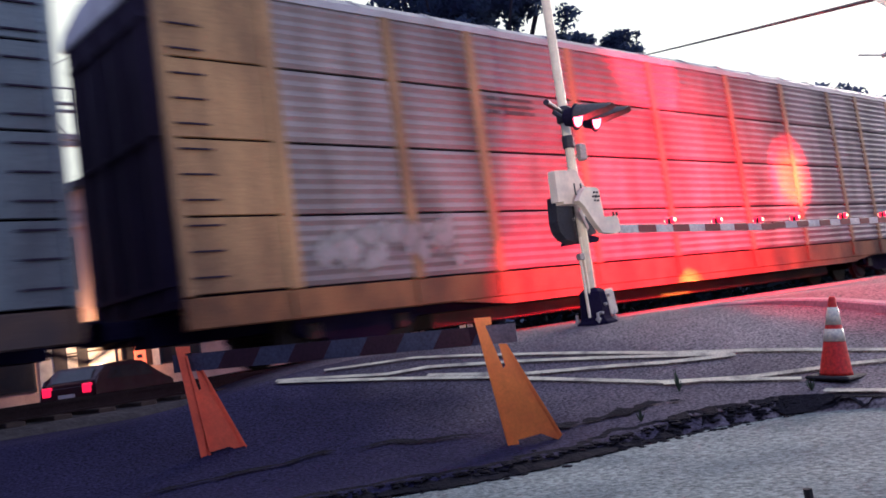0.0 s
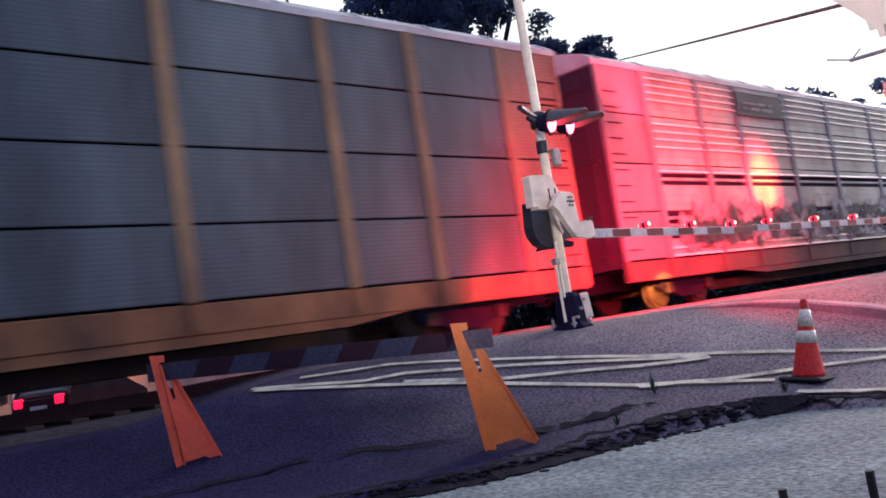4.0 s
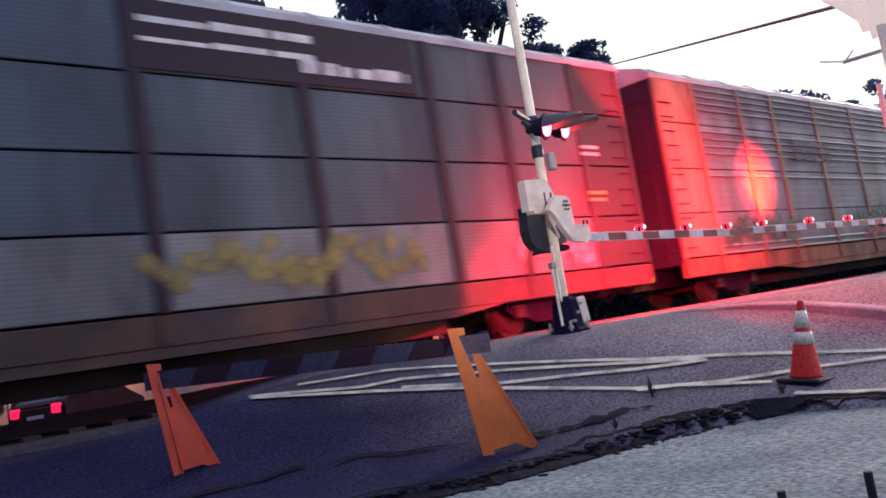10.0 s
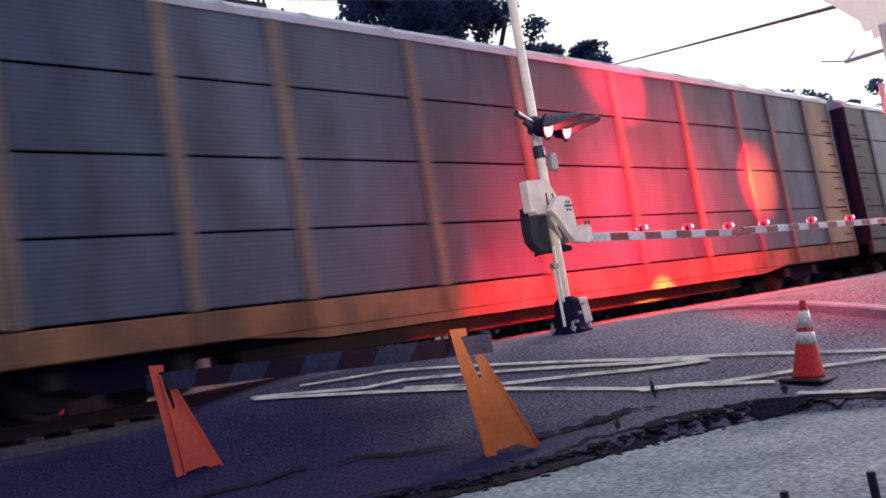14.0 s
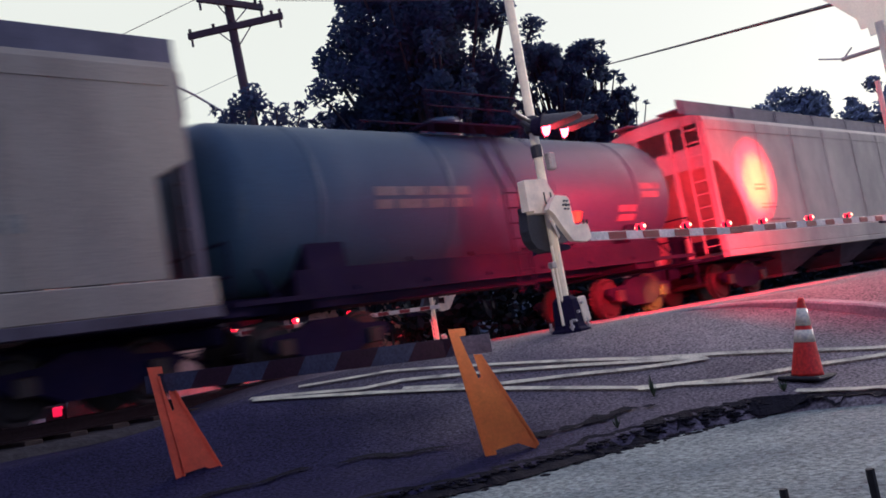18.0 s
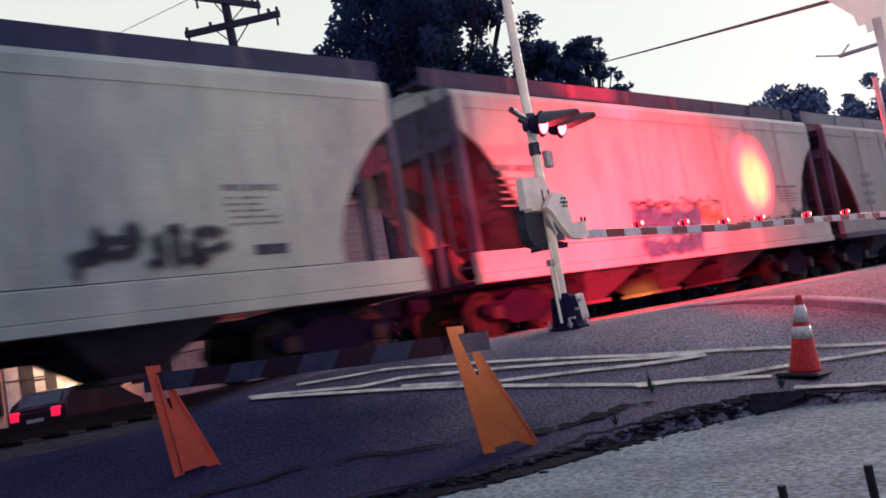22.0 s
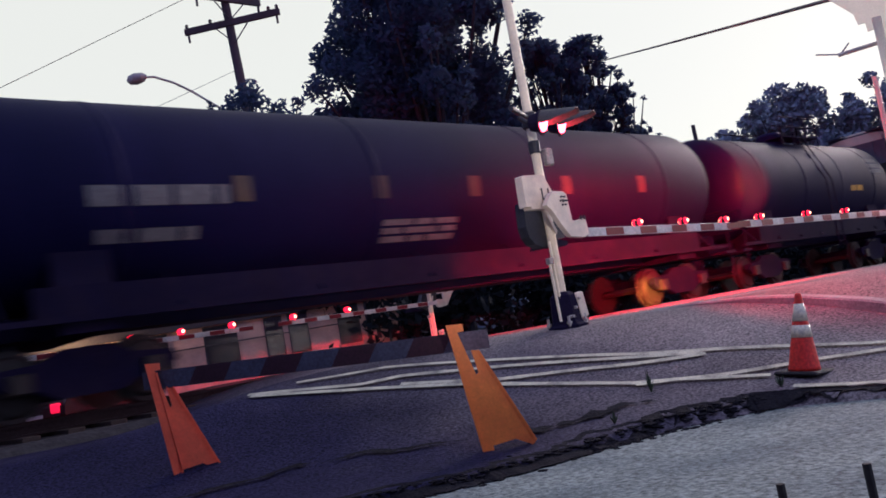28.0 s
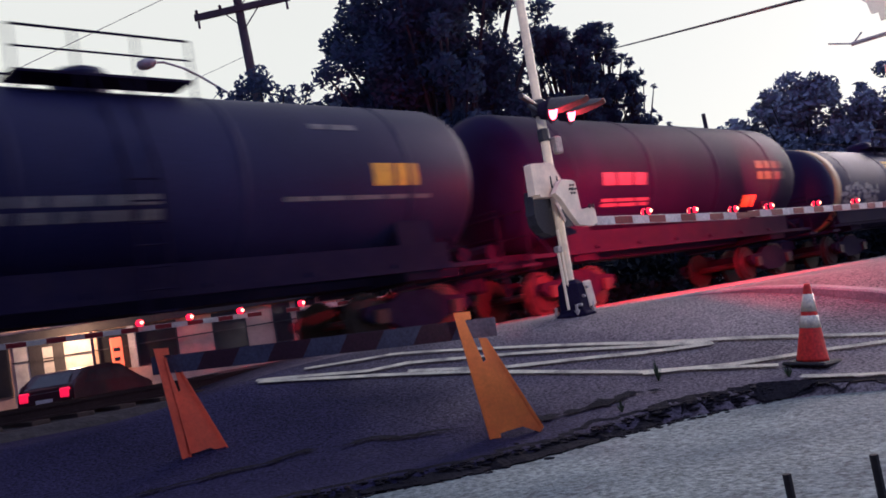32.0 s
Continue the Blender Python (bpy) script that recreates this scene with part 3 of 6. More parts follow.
def strip(name, points, width, material, lift, label, category="road marking"):
    bm = B()
    pts = []
    for (ax, ay), (bx, by) in zip(points, points[1:]):
        n = max(2, int(math.hypot(bx - ax, by - ay) / 0.15))
        pts += [(ax + (bx - ax) * k / n, ay + (by - ay) * k / n) for k in range(n)]
    pts.append(points[-1])
    prev = None
    for k, (x, y) in enumerate(pts):
        ax, ay = pts[max(0, k - 1)]
        bx, by = pts[min(len(pts) - 1, k + 1)]
        d = math.hypot(bx - ax, by - ay)
        nx, ny = -(by - ay) / d, (bx - ax) / d
        w = width * (0.5 + 0.10 * noise.noise((x * 4, y * 4, 1)))
        pair = []
        for s in (-1, 1):
            qx, qy = x + s * nx * w, y + s * ny * w
            pair.append(bm.verts.new((qx, qy, ground_h(qx, qy) + lift)))
        if prev:
            bm.faces.new((prev[0], pair[0], pair[1], prev[1]))
        prev = pair
    return tagged(part(name, bm, material), label, category, kind="structure")


MARKS = [
    [(5.8, 8.47), (6.55, 7.83), (7.22, 6.66), (7.83, 5.42), (8.26, 4.71), (8.68, 3.87), (8.93, 3.35), (9.6, 1.9)],
    [(5.3, 8.68), (6.04, 7.64), (6.39, 7.39), (7.05, 6.51), (7.62, 5.56), (8.13, 4.80)],
    [(6.21, 7.21), (6.75, 6.27), (7.58, 5.27), (8.10, 4.76)],
    [(5.28, 8.60), (5.95, 7.50), (6.49, 6.54), (7.12, 4.99), (7.62, 4.33), (8.0, 3.98), (8.27, 3.75), (8.72, 3.29), (9.3, 2.4)],
    [(7.09, 4.95), (7.36, 4.68), (7.73, 3.94)],
]
for pts in MARKS:
    strip("road_marking", pts, 0.082, M_LINE, 0.027, "faded white painted line on dark asphalt")

def kerb(points, width, height, label, taper=0):
    bm = B()
    prev = None
    for k, (x, y) in enumerate(points):
        ax, ay = points[max(0, k - 1)]
        bx, by = points[min(len(points) - 1, k + 1)]
        d = math.hypot(bx - ax, by - ay)
        nx, ny = -(by - ay) / d * width / 2, (bx - ax) / d * width / 2
        z = ground_z(x, y, False)
        rise = height if not taper else height * min(1.0, k / taper)
        ring = [bm.verts.new(p) for p in ((x - nx, y - ny, z - 0.2), (x - nx, y - ny, z + rise - 0.02), (x - nx * 0.75, y - ny * 0.75, z + rise), (x + nx, y + ny, z + rise), (x + nx, y + ny, z - 0.2))]
        if prev:
            for i in range(4):
                bm.faces.new((prev[i], ring[i], ring[i + 1], prev[i + 1]))
        prev = ring
    return tagged(part("kerb", bm, M_KERB), label, "kerb", kind="structure")


ragged("broken_edge", [(6.95, 3.98), (7.25, 3.72), (7.42, 3.3), (7.50, 2.8), (7.72, 1.5), (8.05, -2.0), (8.6, -8.0)], 0.03, 0.13, M_CRUMB, 0.012, 15, "dark broken asphalt edge below the kerb", "broken asphalt")
strip("road_marking", [(7.45, 3.62), (7.62, 2.8), (7.85, 1.5), (8.2, -2.0), (9.0, -14.0)], 0.10, M_LINE, 0.03, "worn pale painted edge line beside the lot")
kerb([(9.9, 6.6), (10.05, 5.9), (10.12, 5.2), (10.12, 4.6), (10.05, 3.9), (9.95, 3.0), (10.1, 1.0), (10.8, -6.0)], 0.26, 0.10, "pale concrete kerb of the road by the crossing", 4)

# ---- track ----
track = thing("track", "railway track with worn steel rails on dark ballast", "railway track", kind="structure")
for s in (-1, 1):
    bm = B()
    y = TRACK + s * 0.753
    box(bm, -260, 420, y - 0.036, y + 0.036, RAIL - 0.04, RAIL)
    box(bm, -260, 420, y - 0.010, y + 0.010, RAIL - 0.14, RAIL - 0.04)
    box(bm, -260, 420, y - 0.07, y + 0.07, RAIL - 0.165, RAIL - 0.14)
    part("rail", bm, M_RAIL, track)
tie_mesh = None
for k in range(150):
    x = -18 + 0.55 * k
    if 8.6 < x < 19:
        continue
    if tie_mesh is None:
        tie = part("tie", box(B(), -0.11, 0.11, TRACK - 1.3, TRACK + 1.3, RAIL - 0.33, RAIL - 0.166, 0.01), M_TIE, track)
        tie_mesh = tie.data
    else:
        tie = new("tie", tie_mesh)
        tie.parent = track
    tie.matrix_basis = Matrix.Translation((x, 0, 0))
bm = B()
slab(bm, [(TRACK - 3.2, 0.0), (TRACK - 1.7, RAIL - 0.22), (TRACK + 1.7, RAIL - 0.22), (TRACK + 3.2, 0.0)], Matrix(((0, 0, 1, -260), (1, 0, 0, 0), (0, 1, 0, 0), (0, 0, 0, 1))), 680)
tagged(part("ballast_bed", bm, M_BALLAST), "dark stone ballast bed under the rails", "ballast", kind="structure")
bm = B()
for y0, y1 in ((TRACK - 2.4, TRACK - 0.86), (TRACK - 0.64, TRACK + 0.64), (TRACK + 0.86, TRACK + 2.4)):
    for k in range(6):
        box(bm, 8.4 + 1.8 * k, 10.19 + 1.8 * k, y0, y1, RAIL - 0.25, RAIL - 0.01, 0.012)
tagged(part("crossing_surface", bm, M_ASPHALT), "dark crossing panels set between the rails", "rail crossing", kind="structure")


# ---- rail cars ----
def wheelset_truck(car, x, name="truck"):
    bm = B()
    for s in (-1, 1):
        out = [(-1.25, 0.52), (-1.2, 0.66), (-0.62, 0.70), (-0.35, 0.84), (0.35, 0.84), (0.62, 0.70), (1.2, 0.66), (1.25, 0.52), (1.1, 0.40), (0.72, 0.36), (0.42, 0.22), (-0.42, 0.22), (-0.72, 0.36), (-1.1, 0.40)]
        slab(bm, [(x + u, v) for u, v in out], side_plane(s * 1.02 - 0.07), 0.14)
    box(bm, x - 0.25, x + 0.25, -1.0, 1.0, 0.42, 0.72)
    truck = part(name, bm, M_BLACK, car)
    for dx in (-0.89, 0.89):
        for s in (-1, 1):
            bm = B()
            m = Matrix.Translation((x + dx, s * 0.78, 0.46)) @ Matrix.Rotation(radians(-90 * s), 4, "X")
            lathe(bm, [(0.08, -0.02), (0.10, 0.10), (0.36, 0.05), (0.40, 0.0), (0.46, 0.0), (0.46, -0.10), (0.49, -0.13), (0.08, -0.13)], m, 20)
            part("wheel", bm, M_WHEEL, truck)
        bm = B()
        rod(bm, (x + dx, -1.12, 0.46), (x + dx, 1.12, 0.46), 0.08)
        for s in (-1, 1):
            box(bm, x + dx - 0.14, x + dx + 0.14, s * 1.08 - 0.08, s * 1.08 + 0.08, 0.34, 0.6, 0.02)
        part("axle", bm, M_WHEEL, truck)
    return truck


def coupler(car, x, s):
    bm = B()
    box(bm, min(x, x + s * 0.75), max(x, x + s * 0.75), -0.14, 0.14, 0.70, 0.98, 0.03)
    box(bm, min(x + s * 0.55, x + s * 0.85), max(x + s * 0.55, x + s * 0.85), -0.2, 0.2, 0.66, 1.02, 0.05)
    rod(bm, (x, 0.3, 0.75), (x + s * 0.7, 0.22, 0.45), 0.03)
    part("coupler", bm, M_BLACK, car)


def bars(car, x0, x1, z0, z1, n, material, y, name="lettering"):
    """Rows of plain bars in place of writing that cannot be read."""
    rr = random.Random(int(x0 * 10) + n)
    h = (z1 - z0) / n
    for k in range(n):
        x = x0
        while x < x1 - 0.05:
            w = min(rr.uniform(0.2, 1.1), x1 - x)
            part(name, box(B(), x, x + w, y - 0.008, y + 0.002, z0 + k * h + 0.24 * h, z0 + k * h + rr.uniform(0.6, 0.8) * h), material, car)
            x += w + rr.uniform(0.04, 0.16)


def stencil(car, x0, x1, z0, z1, material, y):
    """A reporting mark's place: a broken bold bar over thin rows of small print."""
    h, w = z1 - z0, x1 - x0
    rr = random.Random(int(x0 * 31))
    x = x0
    for share in (0.30, 0.52):
        part("lettering", box(B(), x, x + share * w, y - 0.008, y + 0.002, z1 - 0.13 * h, z1), material, car)
        x += (share + 0.05) * w
    for k in range(5):
        z = z1 - h * (0.28 + 0.15 * k)
        x, end = x0 + rr.uniform(0, 0.1), x0 + w * rr.uniform(0.6, 1.0)
        while x < end - 0.08:
            u = min(rr.uniform(0.15, 0.5), end - x)
            part("lettering", box(B(), x, x + u, y - 0.008, y + 0.002, z - 0.045 * h, z), material, car)
            x += u + rr.uniform(0.04, 0.1)


def graffiti(car, x0, x1, z0, z1, material, y, seed, stroke=0.16):
    """Overlapping clouds and dashes of sprayed paint with no letters in them."""
    rr = random.Random(seed)
    h = z1 - z0
    count = int(6 + 5.5 * (x1 - x0) / h)
    for k in range(count):
        cx = x0 + (x1 - x0) * (k + rr.random()) / count
        cz = (z0 + z1) / 2 + rr.gauss(0, 0.20) * h
        long = h * rr.uniform(0.22, 0.55)
        wide = h * (0.12 + 0.9 * stroke) * rr.uniform(0.5, 1.0)
        turn = rr.choice((rr.uniform(-0.35, 0.35), rr.uniform(0.9, 2.2)))
        ring = []
        bm = B()
        for q in range(14):
            a = 6.2832 * q / 14
            u, v = long * math.cos(a), wide * math.sin(a) + 0.25 * long * math.cos(a) ** 2
            px, pz = cx + u * math.cos(turn) - v * math.sin(turn), cz + u * math.sin(turn) + v * math.cos(turn)
            ring.append(bm.verts.new((min(x1 + 0.3, max(x0 - 0.3, px)), y - 0.0006 * k, min(z1 + 0.1, max(z0 - 0.06, pz)))))
        bm.faces.new(ring)
        part("graffiti", bm, material, car)


POSTS = [0.0, 1.75, 4.1, 6.0, 8.8, 11.6, 14.9, 17.7, 20.5, 22.4, 24.75, 26.5]
LEVELS = [1.12, 2.21, 3.32, 4.48, 5.58]


def autorack(label, front, rear, panel, post, end, sill, ribs=None, low=None, rib_mat=None, door_mat=None, front_end=None):
    """An enclosed car carrier. Its own x runs from the rear (0) to the front."""
    length = front - rear
    car = thing("autorack", label, "rail car", (rear, TRACK, RAIL), group="cars of the freight train")
    k = length / 26.5
    xs = [p * k for p in POSTS]
    half = TRACK - FACE
    bm = B()
    box(bm, 0.0, length, -half, -half + 0.12, 0.66, 1.10, 0.02)
    for x in xs:
        box(bm, x - 0.09 if x > 0.1 else 0.0, min(x + 0.09, length), -half - 0.03, -half, 0.72, 1.08)
    part("side_sill", bm, sill, car, "rust-stained side sill")
    part("side_sill", box(B(), 0.0, length, half - 0.12, half, 0.66, 1.10), sill, car)
    belly = [(4.9, 0.665), (6.3, 0.52), (length - 6.3, 0.52), (length - 4.9, 0.665)]
    for y0 in (-half + 0.02, half - 0.08):
        part("belly_sill", slab(B(), belly, side_plane(y0), 0.06), sill, car, "deep rust-stained belly sill")
    bm = B()
    box(bm, 0.3, length - 0.3, -half + 0.13, half - 0.13, 0.98, 1.08)
    box(bm, 0.0, length, -0.35, 0.35, 0.55, 0.97)
    part("deck", bm, M_BLACK, car)
    part("center_sill", box(B(), 5.4, length - 5.4, -0.38, 0.38, 0.27, 0.545, 0.02), M_BROWN, car, "dirt-brown center sill")
    # posts and panels of the near side
    for j, x in enumerate(xs):
        w = 0.125 if 0 < j < len(xs) - 1 else 0.14
        x0, x1 = max(0, x - w), min(length, x + w)
        part("post", box(B(), x0, x1, -half - 0.035, -half + 0.06, 1.105, 5.58, 0.015), post, car)
    for j in range(len(xs) - 1):
        a, b = xs[j] + 0.10, xs[j + 1] - 0.10
        ended = j in (0, len(xs) - 2)
        for r in range(4):
            z0, z1 = LEVELS[r] + 0.015, LEVELS[r + 1] - 0.015
            mat = (front_end or end) if j == len(xs) - 2 else end if ended else (low if low and r == 0 else panel)
            bm = B()
            prof = Matrix(((0, 0, 1, a), (0, 1, 0, -half), (1, 0, 0, 0), (0, 0, 0, 1)))
            if ribs and not ended:
                n = 7 if ribs == "rib" else 6
                hgt = (z1 - z0) / n
                out, slots = [(z0, 0.06)], []
                for q in range(n):
                    zz = z0 + q * hgt
                    if ribs == "louvre" and (r == 1 and q in (3, 4) or r == 0 and 2 <= q <= 5):
                        out += [(zz, 0.0), (zz + hgt * 0.35, 0.0), (zz + hgt * 0.35, 0.05), (zz + hgt * 0.999, 0.05)]
                        slots.append(zz + hgt * 0.36)
                    elif ribs != "rib":
                        out += [(zz, 0.0), (zz + hgt * 0.9, 0.0), (zz + hgt * 0.91, 0.008), (zz + hgt * 0.995, 0.008)]
                    else:
                        out += [(zz, 0.0), (zz + hgt * 0.45, -0.028), (zz + hgt * 0.9, 0.0)]
                slab(bm, out + [(z1, 0.06)], prof, b - a)
                ob = part("panel", bm, mat, car)
                first = None
                # a black strip in each groove stands in for the shade inside
                for zz in slots:
                    if first is None:
                        first = part("slot", box(B(), a + 0.02, b - 0.02, -half + 0.035, -half + 0.047, 0.0, hgt * 0.6), M_BLACK, car)
                        first.matrix_basis = Matrix.Translation((0, 0, zz))
                    else:
                        twin(first, 0, 0, zz)
                first = None
                for q in range(n):
                    if rib_mat and (r >= 2 and q >= 2 or (r, q) in ((1, 5), (0, 1), (0, 0))):
                        zz = z0 + q * hgt
                        if first is None:
                            first = part("louvre_rib", slab(B(), [(0, -0.050), (0.008, -0.050), (0.062, -0.004), (0.0, -0.004)], prof, b - a), rib_mat, car)
                            first.matrix_basis = Matrix.Translation((0, 0, zz))
                        else:
                            twin(first, 0, 0, zz)
            else:
                box(bm, a, b, -half + (0.0 if not ended else -0.012), -half + 0.03, z0, z1, 0.012)
                part("panel", bm, mat, car)
        if ended:
            x0, x1 = (a + 0.05, a + (b - a) * 0.36) if j == 0 else (b - (b - a) * 0.36, b - 0.05)
            rung = part("ladder_rung", box(B(), x0, x1, -half - 0.040, -half - 0.013, 1.35, 1.375), M_ENDDOOR, car)
            for q in range(1, 11):
                twin(rung, 0, 0, 0.36 * q)
    # far side, a black sheet standing in for the interior's shade, ends and roof
    part("far_side", box(B(), 0.05, length - 0.05, half - 0.05, half, 1.105, 5.58), panel, car)
    part("inner_lining", box(B(), 0.4, length - 0.4, -half + 0.30, -half + 0.34, 1.09, 5.5), M_BLACK, car)
    for x0, x1, nm in ((0.0, 0.06, "end_door"), (length - 0.06, length, "end_door")):
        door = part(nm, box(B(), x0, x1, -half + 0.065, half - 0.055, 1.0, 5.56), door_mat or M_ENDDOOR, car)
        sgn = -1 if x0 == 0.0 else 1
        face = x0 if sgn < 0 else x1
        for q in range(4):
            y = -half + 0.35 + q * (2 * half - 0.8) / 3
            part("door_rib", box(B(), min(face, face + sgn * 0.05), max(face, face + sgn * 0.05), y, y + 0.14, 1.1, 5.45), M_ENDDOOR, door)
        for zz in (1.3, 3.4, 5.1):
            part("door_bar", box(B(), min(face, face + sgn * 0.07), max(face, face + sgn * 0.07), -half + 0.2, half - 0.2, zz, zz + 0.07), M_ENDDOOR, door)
    bm = B()
    arc = [(-half - 0.03, 5.56), (-half - 0.03, 5.68), (-half + 0.18, 5.84), (-0.8, 6.03), (0, 6.08), (0.8, 6.03), (half - 0.18, 5.84), (half + 0.03, 5.68), (half + 0.03, 5.56)]
    m = Matrix(((0, 0, 1, -0.05), (1, 0, 0, 0), (0, 1, 0, 0), (0, 0, 0, 1)))
    slab(bm, arc, m, length + 0.1)
    part("roof", bm, M_GREYROOF, car, "pale galvanised roof")
    bm = B()
    for q in range(17):
        x = 0.3 + q * (length - 0.6) / 16
        slab(bm, [(a * 1.006, b + 0.02) for a, b in arc[1:8]], Matrix(((0, 0, 1, x), (1, 0, 0, 0), (0, 1, 0, 0), (0, 0, 0, 1))), 0.08)
    part("roof_seam", bm, M_GREYROOF, car)
    wheelset_truck(car, 3.2)
    wheelset_truck(car, length - 3.2)
    coupler(car, 0.0, -1)
    coupler(car, length, 1)
    return car, length, -half - 0.02


def hopper(label, front, rear, paint_mat, walk_mat=None, bays=3, closed_front=False, lip=0.0):
    """A covered hopper car with sloped ends."""
    length = front - rear
    car = thing("covered_hopper", label, "rail car", (rear, TRACK, RAIL), group="cars of the freight train")
    half = TRACK - FACE
    # shaded ends get a darker tone; the first hopper's lit ends keep the side paint
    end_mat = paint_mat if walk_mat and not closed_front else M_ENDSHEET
    walk_mat = walk_mat or M_WALK
    left = [(0.16, 3.95), (0.62, 3.62), (1.10, 3.10), (1.46, 2.50), (1.64, 1.98), (1.62, 1.62)]
    if lip:
        left = [(0.14, lip), (0.50, lip - 0.05), (1.05, lip - 0.55), (1.42, 2.30), (1.50, 1.95), (1.50, 1.62)]
    right = [(length - u, v) for u, v in left]
    tip = length - 0.12
    if closed_front:
        tip = length - 0.14
        right = [(tip, 3.30), (tip - 0.55, 3.02), (tip - 0.55, 1.62)]
    outline = [(0.12, 4.62)] + left + right[::-1] + [(tip, 4.62)]
    part("side_sheet", slab(B(), outline, side_plane(-half + 0.02), 0.06), paint_mat, car)
    low = [(0.14, 3.25), (0.60, 3.05), (1.05, 2.70), (1.40, 2.30), (1.60, 1.95), (1.62, 1.62)]
    part("side_sheet", slab(B(), [(0.12, 4.62)] + low + [(tip - u, v) for u, v in low[::-1]] + [(tip, 4.62)], side_plane(half - 0.08), 0.06), paint_mat, car)
    part("side_seam", box(B(), 0.3, tip - 0.2, -half + 0.006, -half + 0.021, 4.36, 4.385), paint_mat, car)
    for q in range(1, 8):
        x = 0.6 + q * (length - 1.2) / 8
        lo = 1.64 if 2.2 < x < length - 2.2 else 3.3
        part("side_seam", box(B(), x - 0.012, x + 0.012, -half + 0.008, -half + 0.022, lo, 4.6), paint_mat, car)
    for y0, y1 in ((-half - 0.02, -half + 0.14), (half - 0.14, half + 0.02)):
        bm = B()
        box(bm, 0.0, length, y0, y1, 1.18, 1.60, 0.02)
        sill = part("side_sill", bm, paint_mat, car)
        part("sill_flange", box(B(), 0.0, length, y0 - 0.03 if y0 < 0 else y0, y1 if y0 < 0 else y1 + 0.03, 1.02, 1.18, 0.01), M_HOPDARK if closed_front else paint_mat, sill)
    # rounded top with the roof
    bm = B()
    arc = [(-half + 0.02, 4.60), (-half + 0.06, 4.72), (-half + 0.25, 4.80), (-0.6, 4.93), (0.6, 4.93), (half - 0.25, 4.80), (half - 0.06, 4.72), (half - 0.02, 4.60)]
    slab(bm, arc, Matrix(((0, 0, 1, 0.1), (1, 0, 0, 0), (0, 1, 0, 0), (0, 0, 0, 1))), tip - 0.08)
    part("roof", bm, paint_mat, car)
    # slope sheets and upper ends
    for s, x0 in ((1, 0.12), (-1, tip)):
        shut = closed_front and s < 0
        bm = B()
        pts = [(x0, 4.6), (x0, 4.0), (x0 + s * 0.5, 3.75), (x0 + s * 3.4, 1.2), (x0 + s * 3.5, 1.2), (x0 + s * 0.5, 4.6)]
        slab(bm, pts, side_plane(-half + 0.085), 2 * half - 0.17)
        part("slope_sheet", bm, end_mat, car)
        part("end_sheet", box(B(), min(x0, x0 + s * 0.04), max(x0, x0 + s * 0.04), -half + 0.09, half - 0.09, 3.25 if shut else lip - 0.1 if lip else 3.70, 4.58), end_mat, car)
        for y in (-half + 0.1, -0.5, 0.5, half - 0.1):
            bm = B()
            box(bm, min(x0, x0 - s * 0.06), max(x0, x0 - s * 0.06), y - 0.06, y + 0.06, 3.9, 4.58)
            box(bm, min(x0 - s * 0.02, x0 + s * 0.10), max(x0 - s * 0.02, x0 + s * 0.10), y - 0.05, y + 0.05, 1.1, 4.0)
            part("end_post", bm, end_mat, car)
        bm = B()
        for y in (-half + 0.16, -half + 0.62):
            box(bm, min(x0 - s * 0.09, x0 - s * 0.05), max(x0 - s * 0.09, x0 - s * 0.05), y - 0.02, y + 0.02, 1.2, 4.75)
        ladder = part("ladder", bm, end_mat, car)
        rung = part("rung", box(B(), min(x0 - s * 0.09, x0 - s * 0.06), max(x0 - s * 0.09, x0 - s * 0.06), -half + 0.18, -half + 0.60, 1.35, 1.375), end_mat, ladder)
        for q in range(1, 10):
            twin(rung, 0, 0, 0.34 * q)
        bm = B()
        box(bm, min(x0 - s * 0.1, x0 + s * 2.0), max(x0 - s * 0.1, x0 + s * 2.0), -half + 0.15, half - 0.15, 1.0, 1.10)
        rod(bm, (x0 + s * 0.9, 0.4, 1.1), (x0 + s * 0.9, 0.4, 2.0), 0.22, 12)
        rod(bm, (x0 + s * 1.5, -0.5, 1.45), (x0 + s * 1.5, 0.3, 1.45), 0.2, 12)
        part("end_platform", bm, M_BLACK, car)
        coupler(car, 0.0 if s > 0 else length, -s)
        wheelset_truck(car, 1.67 if s > 0 else length - 1.67)
    part("inner_hold", box(B(), 3.3, length - 3.3, -half + 0.09, half - 0.09, 1.2, 4.58), paint_mat, car)
    bm = box(B(), 0.4, length - 0.4, -0.34, 0.34, 0.80, 1.01, 0.02)
    rod(bm, (2.6, -0.75, 0.90), (length - 2.6, -0.75, 0.90), 0.05, 8)
    part("center_sill", bm, M_BLACK, car)
    # discharge bays
    span = (length - 6.4) / bays
    for q in range(bays):
        x = 3.2 + span * (q + 0.5)
        bm = B()
        top = [(x - span * 0.41, -1.3), (x + span * 0.41, -1.3), (x + span * 0.41, 1.3), (x - span * 0.41, 1.3)]
        bot = [(x - 0.35, -0.5), (x + 0.35, -0.5), (x + 0.35, 0.5), (x - 0.35, 0.5)]
        vt = [bm.verts.new((a, b, 1.16)) for a, b in top]
        vb = [bm.verts.new((a, b, 0.42)) for a, b in bot]
        bm.faces.new(vt)
        bm.faces.new(vb[::-1])
        for i in range(4):
            bm.faces.new((vt[i], vt[(i + 1) % 4], vb[(i + 1) % 4], vb[i]))
        box(bm, x - 0.45, x + 0.45, -0.6, 0.6, 0.34, 0.42)
        part("discharge_bay", bm, M_HOPDARK, car)
    # roof walkway
    bm = B()
